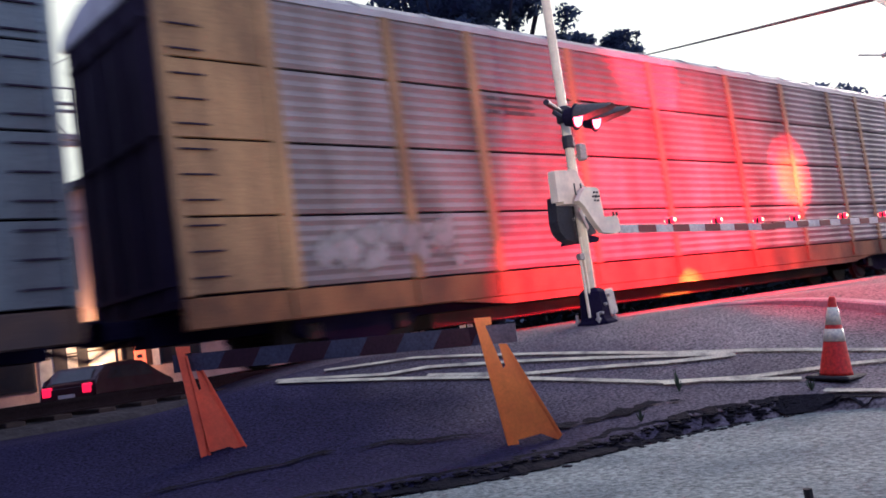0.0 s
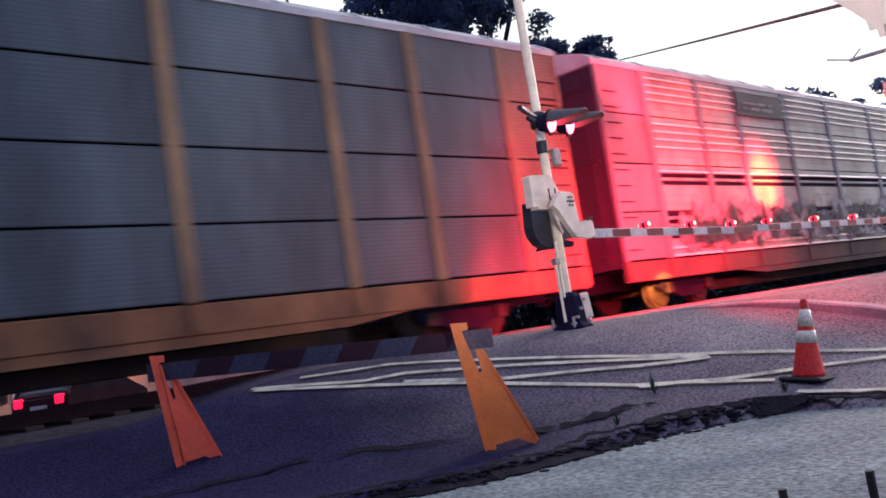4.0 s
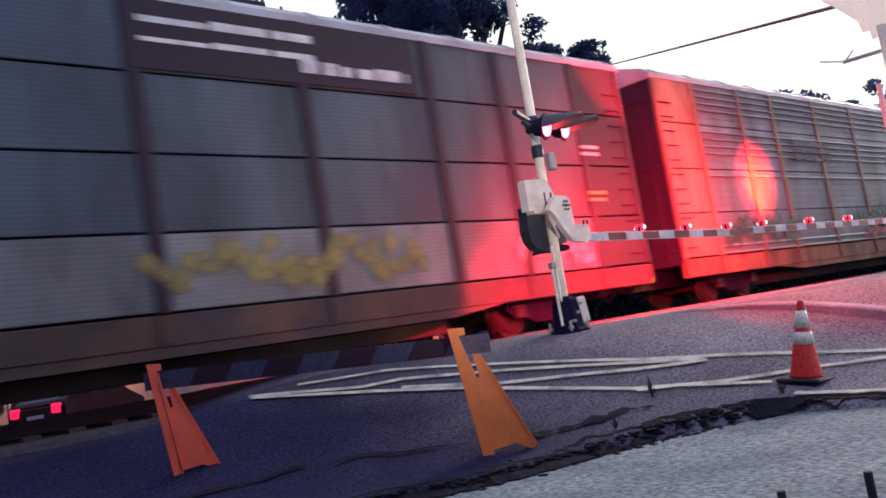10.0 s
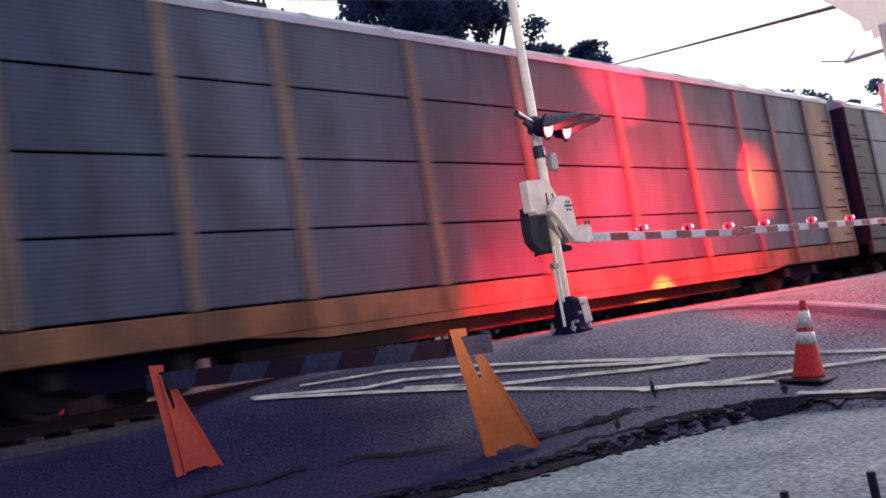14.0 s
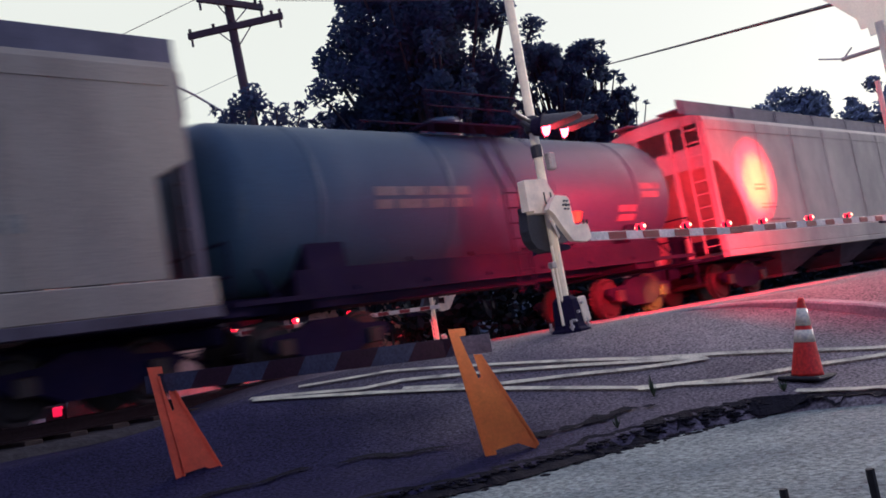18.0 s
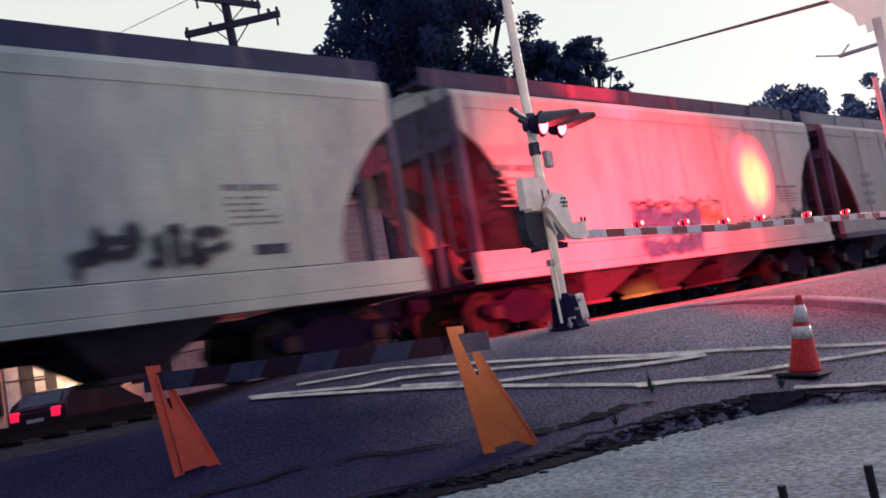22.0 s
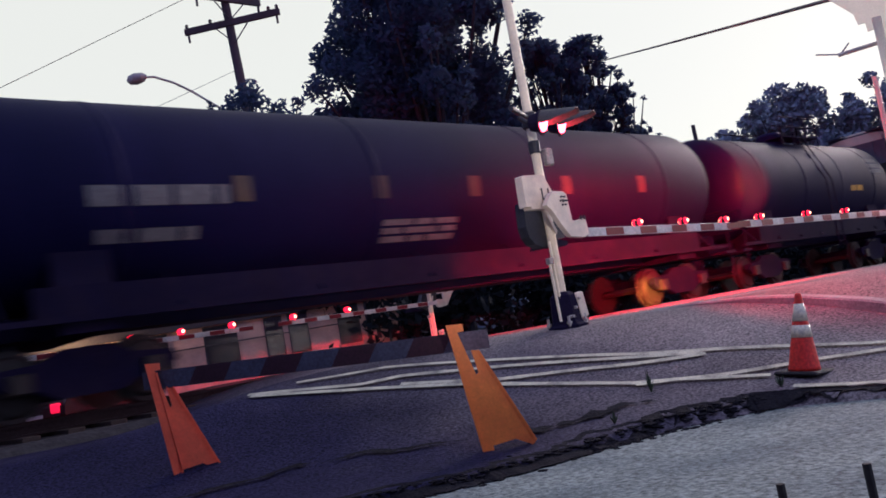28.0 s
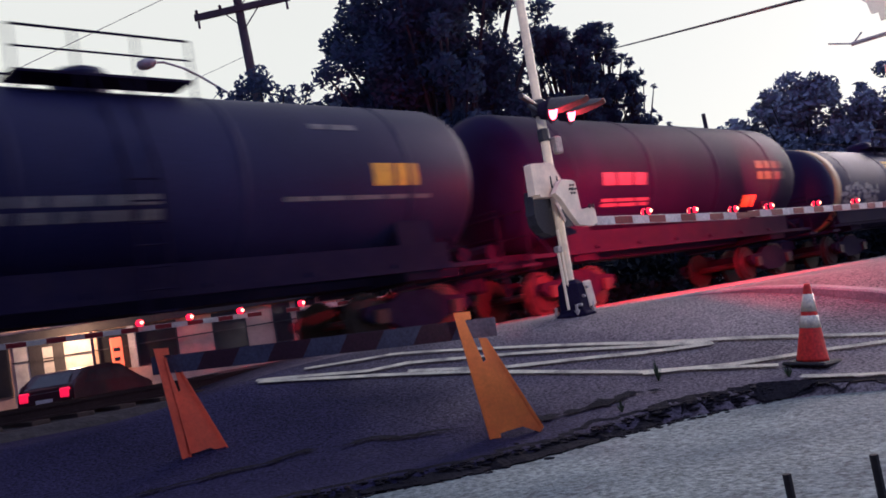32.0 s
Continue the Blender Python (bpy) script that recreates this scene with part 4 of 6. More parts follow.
    for y in (-0.75, 0.75):
        box(bm, -0.15, tip + 0.27, y - 0.3, y + 0.3, 5.0, 5.04)
    box(bm, -0.15, tip + 0.27, -1.10, -1.06, 4.90, 5.27)
    for q in range(13):
        x = 0.2 + q * (tip - 0.4) / 12
        box(bm, x - 0.03, x + 0.03, -1.06, 1.06, 4.80, 4.99)
    walkway = part("roof_walkway", bm, walk_mat, car)
    stay = part("walkway_stay", box(B(), 0.1, 0.36, -1.115, -1.102, 4.86, 5.26), M_HOPDARK if walk_mat is M_WALK else walk_mat, walkway)
    for q in range(1, 8):
        twin(stay, q * (tip - 0.5) / 7, 0, 0)
    bm = B()
    for q in range(4):
        x = length * (q + 0.5) / 4
        box(bm, x - length / 8 + 0.2, x + length / 8 - 0.2, -0.4, 0.4, 4.94, 5.06, 0.03)
    part("roof_hatch", bm, paint_mat, car)
    return car, length, -half + 0.012


def tank(label, front, rear, paint_mat, radius, centre, bands=None, hatch=True, skirt=False):
    """A tank car on an underframe."""
    length = front - rear
    car = thing("tank_car", label, "rail car", (rear, TRACK, RAIL), group="cars of the freight train")
    bm = B()
    m = Matrix.Translation((0, 0, centre)) @ Matrix.Rotation(radians(90), 4, "Y")
    d = radius * 0.42
    head = [(radius * math.sin(a), d * math.cos(a)) for a in np.linspace(0.06, math.pi / 2, 8)]
    profile = [(r, -h) for r, h in head] + [(radius, length * q / 6) for q in range(1, 6)] + [(r, length + h) for r, h in head[::-1]]
    smooth(part("tank_shell", lathe(bm, profile, m, 40), paint_mat, car))
    for q in (0.11, 0.37, 0.63, 0.89):
        x = length * q
        smooth(part("weld_band", lathe(B(), [(radius + 0.004, x - 0.05), (radius + 0.012, x - 0.04), (radius + 0.012, x + 0.04), (radius + 0.004, x + 0.05)], m, 40), paint_mat, car))
    if bands:
        for x in (0.38, length - 0.38):
            smooth(part("end_band", lathe(B(), [(radius + 0.004, x - 0.25), (radius + 0.015, x - 0.23), (radius + 0.015, x + 0.23), (radius + 0.004, x + 0.25)], m, 40), bands, car, "tan painted band"))
    bm = B()
    box(bm, -0.6, length + 0.6, -0.35, 0.35, 1.06, 1.36)
    for x in (1.3, length - 1.3):
        slab(bm, [(-1.35, 1.0), (1.35, 1.0), (1.25, centre - radius * 0.55), (0.8, centre - radius * 0.86), (0, centre - radius + 0.01), (-0.8, centre - radius * 0.86), (-1.25, centre - radius * 0.55)], Matrix(((0, 0, 1, x - 0.4), (1, 0, 0, 0), (0, 1, 0, 0), (0, 0, 0, 1))), 0.8)
    part("underframe", bm, M_BLACK, car)
    bm = B()
    for s in (-1, 1):
        box(bm, -0.65, length + 0.65, s * 1.42 - 0.05, s * 1.42 + 0.05, 1.14, 1.22)
        box(bm, 0.6, length - 0.6, s * 1.30 - 0.03, s * 1.30 + 0.03, 1.21, 1.62)
        for x in np.linspace(0.2, length - 0.2, 8):
            rod(bm, (x, s * 1.45, 1.15), (x, s * 0.9, centre - radius * 0.72), 0.025, 6)
    part("side_rail", bm, M_BLACK, car)
    if skirt:
        for y0 in (-1.50, 1.46):
            part("side_skirt", box(B(), -0.3, length + 0.3, y0, y0 + 0.04, 1.22, 1.69, 0.008), M_BLACK, car)
        for y0 in (-1.58, 1.40):
            part("running_board", box(B(), -0.5, length + 0.5, y0, y0 + 0.18, 1.70, 1.75, 0.008), M_BLACK, car)
    for x, s in ((-0.6, -1), (length + 0.6, 1)):
        bm = B()
        box(bm, x - 0.25, x + 0.25, -1.5, 1.5, 1.0, 1.06)
        for y in (-1.48, 1.48):
            rod(bm, (x, y, 1.05), (x, y, 2.1), 0.02, 6)
        rod(bm, (x, -1.48, 2.1), (x, 1.48, 2.1), 0.02, 6)
        rod(bm, (x, -1.48, 1.6), (x, 1.48, 1.6), 0.02, 6)
        rod(bm, (x, -1.48, 0.4), (x, -1.48, 1.05), 0.02, 6)
        rod(bm, (x, -0.5, 1.45), (x, 0.4, 1.45), 0.17, 10)
        part("end_platform", bm, M_BLACK, car)
    for x, s in ((-0.6, -1), (length + 0.6, 1)):
        coupler(car, x, s)
    wheelset_truck(car, 1.3)
    wheelset_truck(car, length - 1.3)
    if hatch:
        x, z = length / 2, centre + radius
        part("dome", lathe(B(), [(0.42, z - 0.1), (0.42, z + 0.28), (0.36, z + 0.36), (0.10, z + 0.40)], Matrix.Translation((x, 0, 0)), 20), paint_mat, car)
        bm = B()
        box(bm, x - 1.3, x + 1.3, -1.0, -0.45, z - 0.02, z + 0.02)
        box(bm, x - 1.3, x + 1.3, 0.45, 1.0, z - 0.02, z + 0.02)
        for y in (-1.0, 1.0):
            for q in (-1.3, -0.45, 0.45, 1.3):
                rod(bm, (x + q, y, z - 0.3), (x + q, y, z + 0.62), 0.02, 6)
            rod(bm, (x - 1.3, y, z + 0.62), (x + 1.3, y, z + 0.62), 0.02, 6)
            rod(bm, (x - 1.3, y, z + 0.32), (x + 1.3, y, z + 0.32), 0.016, 6)
        part("hatch_platform", bm, M_BLACK, car)
        bm = B()
        for q in (-0.22, 0.22):
            sweep(bm, [(x + q, -radius - 0.12, 0.8), (x + q, -radius - 0.12, centre), (x + q, -1.0, z - 0.05)], 0.02, 6)
        ladder = part("ladder", bm, M_BLACK, car)
        rung = part("rung", rod(B(), (x - 0.22, -radius - 0.12, 0.95), (x + 0.22, -radius - 0.12, 0.95), 0.014, 6), M_BLACK, ladder)
        for q in range(1, 7):
            twin(rung, 0, 0, q * 0.3)
    return car, length


def tank_bars(car, x0, x1, z0, z1, n, material, radius, centre):
    """Plates with plain bars, bent round the shell."""
    rr = random.Random(int(x0 * 7) + n)
    h = (z1 - z0) / n
    for k in range(n):
        x = x0
        while x < x1 - 0.05:
            w = min(rr.uniform(0.3, 0.8), x1 - x)
            bm = B()
            za, zb = z0 + k * h + 0.15 * h, z0 + k * h + 0.85 * h
            ring = []
            for q in range(5):
                z = za + (zb - za) * q / 4
                y = -math.sqrt(max(0.01, (radius + 0.006) ** 2 - (z - centre) ** 2))
                ring.append((bm.verts.new((x, y, z)), bm.verts.new((x + w, y, z))))
            for a, b in zip(ring, ring[1:]):
                bm.faces.new((a[0], a[1], b[1], b[0]))
            part("lettering", bm, material, car)
            x += w + 0.08


def tank_graffiti(car, x0, x1, z0, z1, material, radius, centre, seed):
    """Cloudy sprayed strokes bent round the shell, with no letters in them."""
    rr = random.Random(seed)
    h = z1 - z0
    for k in range(int(6 * (x1 - x0))):
        bm = B()
        cx = x0 + (x1 - x0) * rr.random()
        row = rr.choice((0.28, 0.72))
        cz = z0 + h * row + rr.gauss(0, 0.08) * h
        long, wide = rr.uniform(0.16, 0.42), rr.uniform(0.10, 0.20) * h / 0.8
        ring = []
        for q in range(14):
            a = 6.2832 * q / 14
            w = 1 + 0.5 * noise.noise((math.cos(a) * 1.4, math.sin(a) * 1.4, seed + k * 1.3))
            x, z = cx + long * w * math.cos(a), cz + wide * w * math.sin(a) + 0.3 * wide * math.cos(a)
            r = radius + 0.006 + 0.0004 * k
            ring.append(bm.verts.new((x, -math.sqrt(max(0.01, r * r - (z - centre) ** 2)), z)))
        bm.faces.new(ring)
        part("graffiti", bm, material, car)


TRAIN = []

# car carriers
car, n, y = autorack("enclosed autorack with dusty panels and tan ends", 60.6, 33.9, M_PURPLE, M_TAN, M_TAN, M_RUST, "rib")
TRAIN.append(car)
car, n, y = autorack("autorack with dusty purple-grey ribbed panels, tan posts and rusty sill", 32.6, 5.62, M_PURPLE, M_TAN, M_TAN, M_RUST, "rib")
graffiti(car, 2.3, 5.2, 1.25, 2.2, M_GRAFW, y - 0.04, 3, 0.25)
bars(car, 6.4, 7.6, 4.0, 4.4, 3, M_INK, y - 0.03)
TRAIN.append(car)
car, n, y = autorack("galvanised louvred autorack with black and silver graffiti and a maroon plate", 4.25, -23.19, M_GALV, M_TEALPAN, M_TEALPAN, M_BROWN, "louvre", None, M_RIB)
graffiti(car, 16.1, 19.6, 1.15, 2.7, M_GRAFK, y - 0.05, 11, 0.6)
graffiti(car, 16.4, 19.4, 1.2, 2.3, M_GRAFK, y - 0.054, 14, 0.34)
graffiti(car, 2.4, 15.8, 1.2, 2.6, M_GRAFW, y - 0.05, 12, 0.5)
graffiti(car, 2.4, 15.8, 1.2, 2.2, M_GRAFW, y - 0.07, 17, 0.4)
graffiti(car, 2.6, 15.6, 1.2, 2.4, M_GRAFK, y - 0.095, 13, 0.12)
part("name_plate", box(B(), 6.2, 8.9, y - 0.05, y - 0.03, 4.75, 5.42, 0.01), M_MAROON, car, "maroon name plate")
bars(car, 6.5, 8.2, 4.88, 5.2, 2, M_PALEPAN, y - 0.052)
TRAIN.append(car)
car, n, y = autorack("slate-panelled autorack with tan posts, tan ends and a tan emblem panel", -24.55, -51.42, M_SLATE, M_TANPOST, M_TANPOST, M_RUST, front_end=M_TANDULL)
part("emblem_panel", box(B(), 6.1, 8.7, y - 0.02, y - 0.005, 3.36, 4.44, 0.01), M_TAN, car, "tan emblem panel")
bm = B()
lathe(bm, [(0.30, 0), (0.30, 0.01), (0.18, 0.01), (0.18, 0)], Matrix.Translation((6.9, y - 0.022, 3.9)) @ Matrix.Rotation(radians(90), 4, "X"), 20)
slab(bm, [(7.4, 3.62), (7.52, 3.62), (7.82, 4.0), (7.82, 3.62), (7.94, 3.62), (7.94, 4.18), (7.82, 4.18), (7.52, 3.8), (7.52, 4.18), (7.4, 4.18)], side_plane(y - 0.03), 0.008)
part("emblem", bm, M_INK, car)
graffiti(car, 2.0, 5.5, 1.2, 2.0, M_GRAFG, y - 0.02, 21, 0.2)
TRAIN.append(car)
car, n, y = autorack("blue-grey ribbed autorack with tan posts and green and black graffiti", -52.85, -80.05, M_BLUEPAN, M_TANPOST, M_TAN, M_RUST, "flat", None, M_PALEPAN, front_end=M_TANDULL)
graffiti(car, 19.2, 22.8, 1.2, 2.0, M_GRAFK, y - 0.05, 31, 0.3)
graffiti(car, 10.8, 15.9, 1.25, 2.3, M_GRAFG, y - 0.05, 32, 0.2)
graffiti(car, 11.0, 15.0, 1.15, 1.6, M_GRAFR, y - 0.053, 33, 0.2)
graffiti(car, 2.2, 6.5, 1.25, 2.2, M_GRAFG, y - 0.05, 34, 0.22)
bars(car, 7.0, 9.6, 3.6, 4.3, 3, M_INK, y - 0.045)
TRAIN.append(car)
car, n, y = autorack("slate autorack with maroon posts, pale bottom row and maroon board", -81.5, -108.3, M_SLATE, M_MAROON, M_MAROON, M_BROWN, None, M_PALEPAN)
part("name_board", box(B(), 15.0, 20.4, y - 0.02, y - 0.004, 4.52, 5.54, 0.01), M_MAROON, car, "maroon name board with white lettering")
bars(car, 15.2, 18.2, 5.15, 5.40, 1, M_WHITE, y - 0.022)
bars(car, 15.2, 18.2, 4.88, 5.06, 1, M_WHITE, y - 0.022)
bars(car, 17.9, 20.2, 4.60, 5.05, 1, M_WHITE, y - 0.024)
bars(car, 24.9, 25.6, 3.5, 3.8, 2, M_WHITE, y - 0.03)
bars(car, 24.9, 25.6, 2.5, 2.8, 2, M_YELLOW, y - 0.03)
graffiti(car, 22.4, 24.6, 1.2, 2.1, M_GRAFW, y - 0.02, 41, 0.24)
graffiti(car, 14.8, 20.0, 1.2, 2.1, M_GRAFY, y - 0.02, 42, 0.22)
graffiti(car, 7.2, 11.2, 1.2, 2.1, M_GRAFG, y - 0.02, 43, 0.22)
TRAIN.append(car)
# this end door gets the lit tone, since no autorack stands behind it
car, n, y = autorack("blue-slate autorack with orange-tan posts and sill and a round blue emblem", -109.6, -136.55, M_NIGHTPAN, M_TANDULL, M_TAN, M_RUST, door_mat=M_TANDULL)
part("emblem", lathe(B(), [(0.52, 0), (0.52, 0.012), (0.02, 0.014)], Matrix.Translation((1.0, y - 0.015, 5.0)) @ Matrix.Rotation(radians(90), 4, "X"), 24), M_EMBLEM, car, "round blue emblem")
bars(car, 0.6, 1.5, 1.5, 1.8, 3, M_YELLOW, y - 0.03)
TRAIN.append(car)

# hoppers and tanks
car, n, y = hopper("pale grey covered hopper with sloped ends and faint lettering", -138.0, -157.15, M_HOPPALE, M_PALEWALK, 3, lip=3.55)
bars(car, 2.2, 2.8, 2.7, 2.95, 2, M_FADED, y)
bars(car, 2.4, 3.2, 2.2, 2.4, 2, M_FADED, y)
bars(car, 2.7, 3.9, 1.75, 1.95, 2, M_FADED, y)
TRAIN.append(car)
car, n = tank("dusty black tank car with yellow and white lettering plates", -159.2, -170.7, M_TANKDUST, 1.45, 2.84)
tank_bars(car, 6.8, 8.1, 2.1, 2.42, 1, M_YELLOW, 1.45, 2.84)
tank_bars(car, 9.5, 10.2, 2.1, 2.5, 2, M_LETTER, 1.45, 2.84)
tank_bars(car, 2.4, 4.7, 2.5, 2.95, 2, M_LETTER, 1.45, 2.84)
tank_bars(car, 10.4, 11.2, 2.6, 3.0, 2, M_LETTER, 1.45, 2.84)
TRAIN.append(car)
car, n, y = hopper("dull beige covered hopper with a pale roof walkway", -171.6, -189.2, M_HOPBEIGE, M_PALEWALK, 4, True)
bars(car, 14.5, 15.1, 2.2, 2.7, 1, M_FADED, y)
bars(car, 2.3, 3.2, 2.0, 3.2, 4, M_FADED, y)
TRAIN.append(car)
car, n, y = hopper("light grey covered hopper with blue and dark graffiti", -190.2, -205.8, M_HOPPER)
stencil(car, 12.6, 14.0, 2.25, 2.75, M_FADED, y)
graffiti(car, 13.1, 14.3, 1.62, 2.05, M_GRAFK, y - 0.03, 51, 0.4)
graffiti(car, 10.2, 13.0, 1.62, 1.9, M_GRAFK, y - 0.03, 55, 0.05)
graffiti(car, 5.3, 8.0, 1.55, 2.35, M_GRAFB, y - 0.03, 52, 0.7)
graffiti(car, 5.4, 7.9, 1.10, 1.58, M_GRAFB, y - 0.072, 54, 0.6)
graffiti(car, 5.2, 9.2, 2.2, 2.5, M_GRAFK, y - 0.045, 53, 0.05)
graffiti(car, 7.8, 9.2, 1.7, 2.3, M_GRAFY, y - 0.04, 56, 0.3)
stencil(car, 0.9, 2.6, 2.35, 3.25, M_FADED, y)
stencil(car, 1.9, 2.8, 1.66, 2.1, M_FADED, y)
TRAIN.append(car)
car, n, y = hopper("light grey covered hopper with red and blue graffiti", -207.2, -223.55, M_HOPPER)
stencil(car, 12.7, 13.8, 2.25, 2.9, M_FADED, y)
bars(car, 13.1, 13.7, 1.75, 2.1, 1, M_INK, y)
graffiti(car, 10.4, 12.5, 1.6, 2.45, M_GRAFK, y - 0.03, 61, 0.09)
graffiti(car, 2.8, 4.2, 1.5, 2.5, M_GRAFR, y - 0.03, 62, 0.5)
graffiti(car, 4.6, 8.7, 1.6, 2.35, M_GRAFR, y - 0.03, 64, 0.35)
graffiti(car, 2.7, 8.7, 1.05, 1.58, M_GRAFR, y - 0.072, 65, 0.5)
graffiti(car, 4.6, 8.6, 2.2, 2.55, M_GRAFY, y - 0.044, 68, 0.25)
graffiti(car, 3.6, 7.4, 1.65, 2.2, M_GRAFB, y - 0.05, 63, 0.06)
graffiti(car, 2.6, 3.4, 1.1, 2.8, M_GRAFB, y - 0.026, 66, 0.2)
stencil(car, 1.75, 2.75, 1.7, 3.3, M_FADED, y)
TRAIN.append(car)
car, n, y = hopper("light grey covered hopper with small dark lettering", -224.6, -241.65, M_HOPPER)
stencil(car, 13.3, 14.4, 2.3, 2.7, M_FADED, y)
bars(car, 13.6, 13.95, 1.74, 2.06, 1, M_INK, y)
bars(car, 14.1, 14.5, 1.7, 2.0, 2, M_FADED, y)
bars(car, 9.4, 11.0, 1.66, 2.0, 3, M_FADED, y)
bars(car, 6.0, 9.6, 1.66, 1.9, 2, M_FADED, y)
stencil(car, 2.3, 3.3, 2.86, 3.16, M_FADED, y)
stencil(car, 2.4, 3.7, 2.25, 2.6, M_INK, y)
bars(car, 2.6, 3.4, 1.72, 1.9, 2, M_FADED, y)
TRAIN.append(car)
car, n = tank("black tank car with faint white lettering", -243.7, -254.2, M_TANK, 1.5, 2.9)
tank_bars(car, 9.2, 10.2, 3.1, 3.7, 3, M_LETTER, 1.5, 2.9)
tank_bars(car, 7.2, 8.2, 2.5, 2.75, 1, M_YELLOW, 1.5, 2.9)
TRAIN.append(car)
car, n = tank("long black tank car with white lettering and tan plates", -256.3, -273.6, M_TANK, 1.52, 2.93, hatch=False)
for x in (3.6, 6.3, 8.6, 11.4, 14.2):
    tank_bars(car, x, x + 0.3, 2.55, 3.1, 1, M_BROWN, 1.52, 2.93)
tank_bars(car, 1.4, 3.5, 2.55, 2.95, 1, M_LETTER, 1.52, 2.93)
tank_bars(car, 6.5, 8.3, 1.9, 2.3, 3, M_LETTER, 1.52, 2.93)
tank_bars(car, 1.5, 3.0, 2.1, 2.35, 1, M_LETTER, 1.52, 2.93)
TRAIN.append(car)
car, n = tank("black tank car with tan end bands, yellow plate and pale graffiti", -276.0, -288.8, M_TANKBLUE, 1.4, 2.45, M_BAND, True, True)
tank_bars(car, 5.0, 6.6, 2.85, 3.3, 3, M_YELLOW, 1.4, 2.45)
tank_graffiti(car, 1.0, 3.6, 1.78, 2.60, M_GRAFW, 1.4, 2.45, 81)
tank_graffiti(car, 1.0, 3.6, 1.82, 2.55, M_GRAFW, 1.4, 2.45, 84)
tank_graffiti(car, 0.6, 3.7, 1.80, 2.30, M_GRAFW, 1.4, 2.45, 87)
TRAIN.append(car)
car, n = tank("black tank car with blurred white lettering and a yellow plate", -291.6, -302.9, M_TANK, 1.5, 2.9, hatch=False)
tank_bars(car, 2.2, 4.0, 2.5, 2.9, 1, M_LETTER, 1.5, 2.9)
tank_bars(car, 2.2, 4.0, 2.1, 2.3, 2, M_LETTER, 1.5, 2.9)
tank_bars(car, 8.5, 9.2, 1.9, 2.3, 1, M_YELLOW, 1.5, 2.9)
tank_bars(car, 9.2, 10.8, 2.6, 3.2, 2, M_INK, 1.5, 2.9)
TRAIN.append(car)
car, n = tank("black tank car with a yellow plate and white lettering", -304.9, -317.5, M_TANKBLUE, 1.5, 2.88)
tank_bars(car, 10.4, 11.4, 2.55, 3.1, 1, M_YELLOW, 1.5, 2.88)
tank_bars(car, 8.6, 11.8, 2.4, 2.5, 1, M_LETTER, 1.5, 2.88)
tank_bars(car, 4.0, 6.6, 2.2, 2.6, 2, M_LETTER, 1.5, 2.88)
tank_bars(car, 9.4, 10.4, 3.6, 3.75, 1, M_LETTER, 1.5, 2.88)
TRAIN.append(car)
car, n = tank("black tank car at the end of the train in view", -319.5, -332.5, M_TANK, 1.5, 2.9)
TRAIN.append(car)


# ---- crossing signals ----
def flasher(owner, at, facing, lit, name="flasher", tilt=0.0, disc=0.16, hood=0.44):
    """A lamp head with its round backing, hood and lens; facing: degrees from +x."""
    m = Matrix.Translation(at) @ Matrix.Rotation(radians(facing), 4, "Z") @ Matrix.Rotation(radians(90 + tilt), 4, "Y")
    head = part(name, lathe(B(), [(0.05, -0.17), (0.10, -0.14), (0.125, -0.02), (0.13, 0.0)], m, 18), M_BLACK, owner)
    part("backing_disc", lathe(B(), [(disc, -0.012), (disc, 0.0), (0.131, 0.004)], m, 24), M_BLACK, head)
    bm = B()
    prev = None
    for k in range(15):
        a = radians(-100 + 200 * k / 14)
        ring = []
        reach = hood if abs(a) < 0.9 else hood - 0.42 * (abs(a) - 0.9)
        for r, zz in ((0.135, 0.0), (0.135, reach), (0.142, reach), (0.142, 0.0)):
            ring.append(bm.verts.new(m @ Vector((-r * math.cos(a), r * math.sin(a), zz))))
        if prev:
            for i in range(4):
                bm.faces.new((prev[i], ring[i], ring[(i + 1) % 4], prev[(i + 1) % 4]))
        prev = ring
    part("hood", bm, M_HOOD, head)
    part("lens", lathe(B(), [(0.118, 0.006), (0.110, 0.030), (0.06, 0.052), (0.01, 0.055)], m, 18), G_LENS if lit else G_DIM, head)
    return head


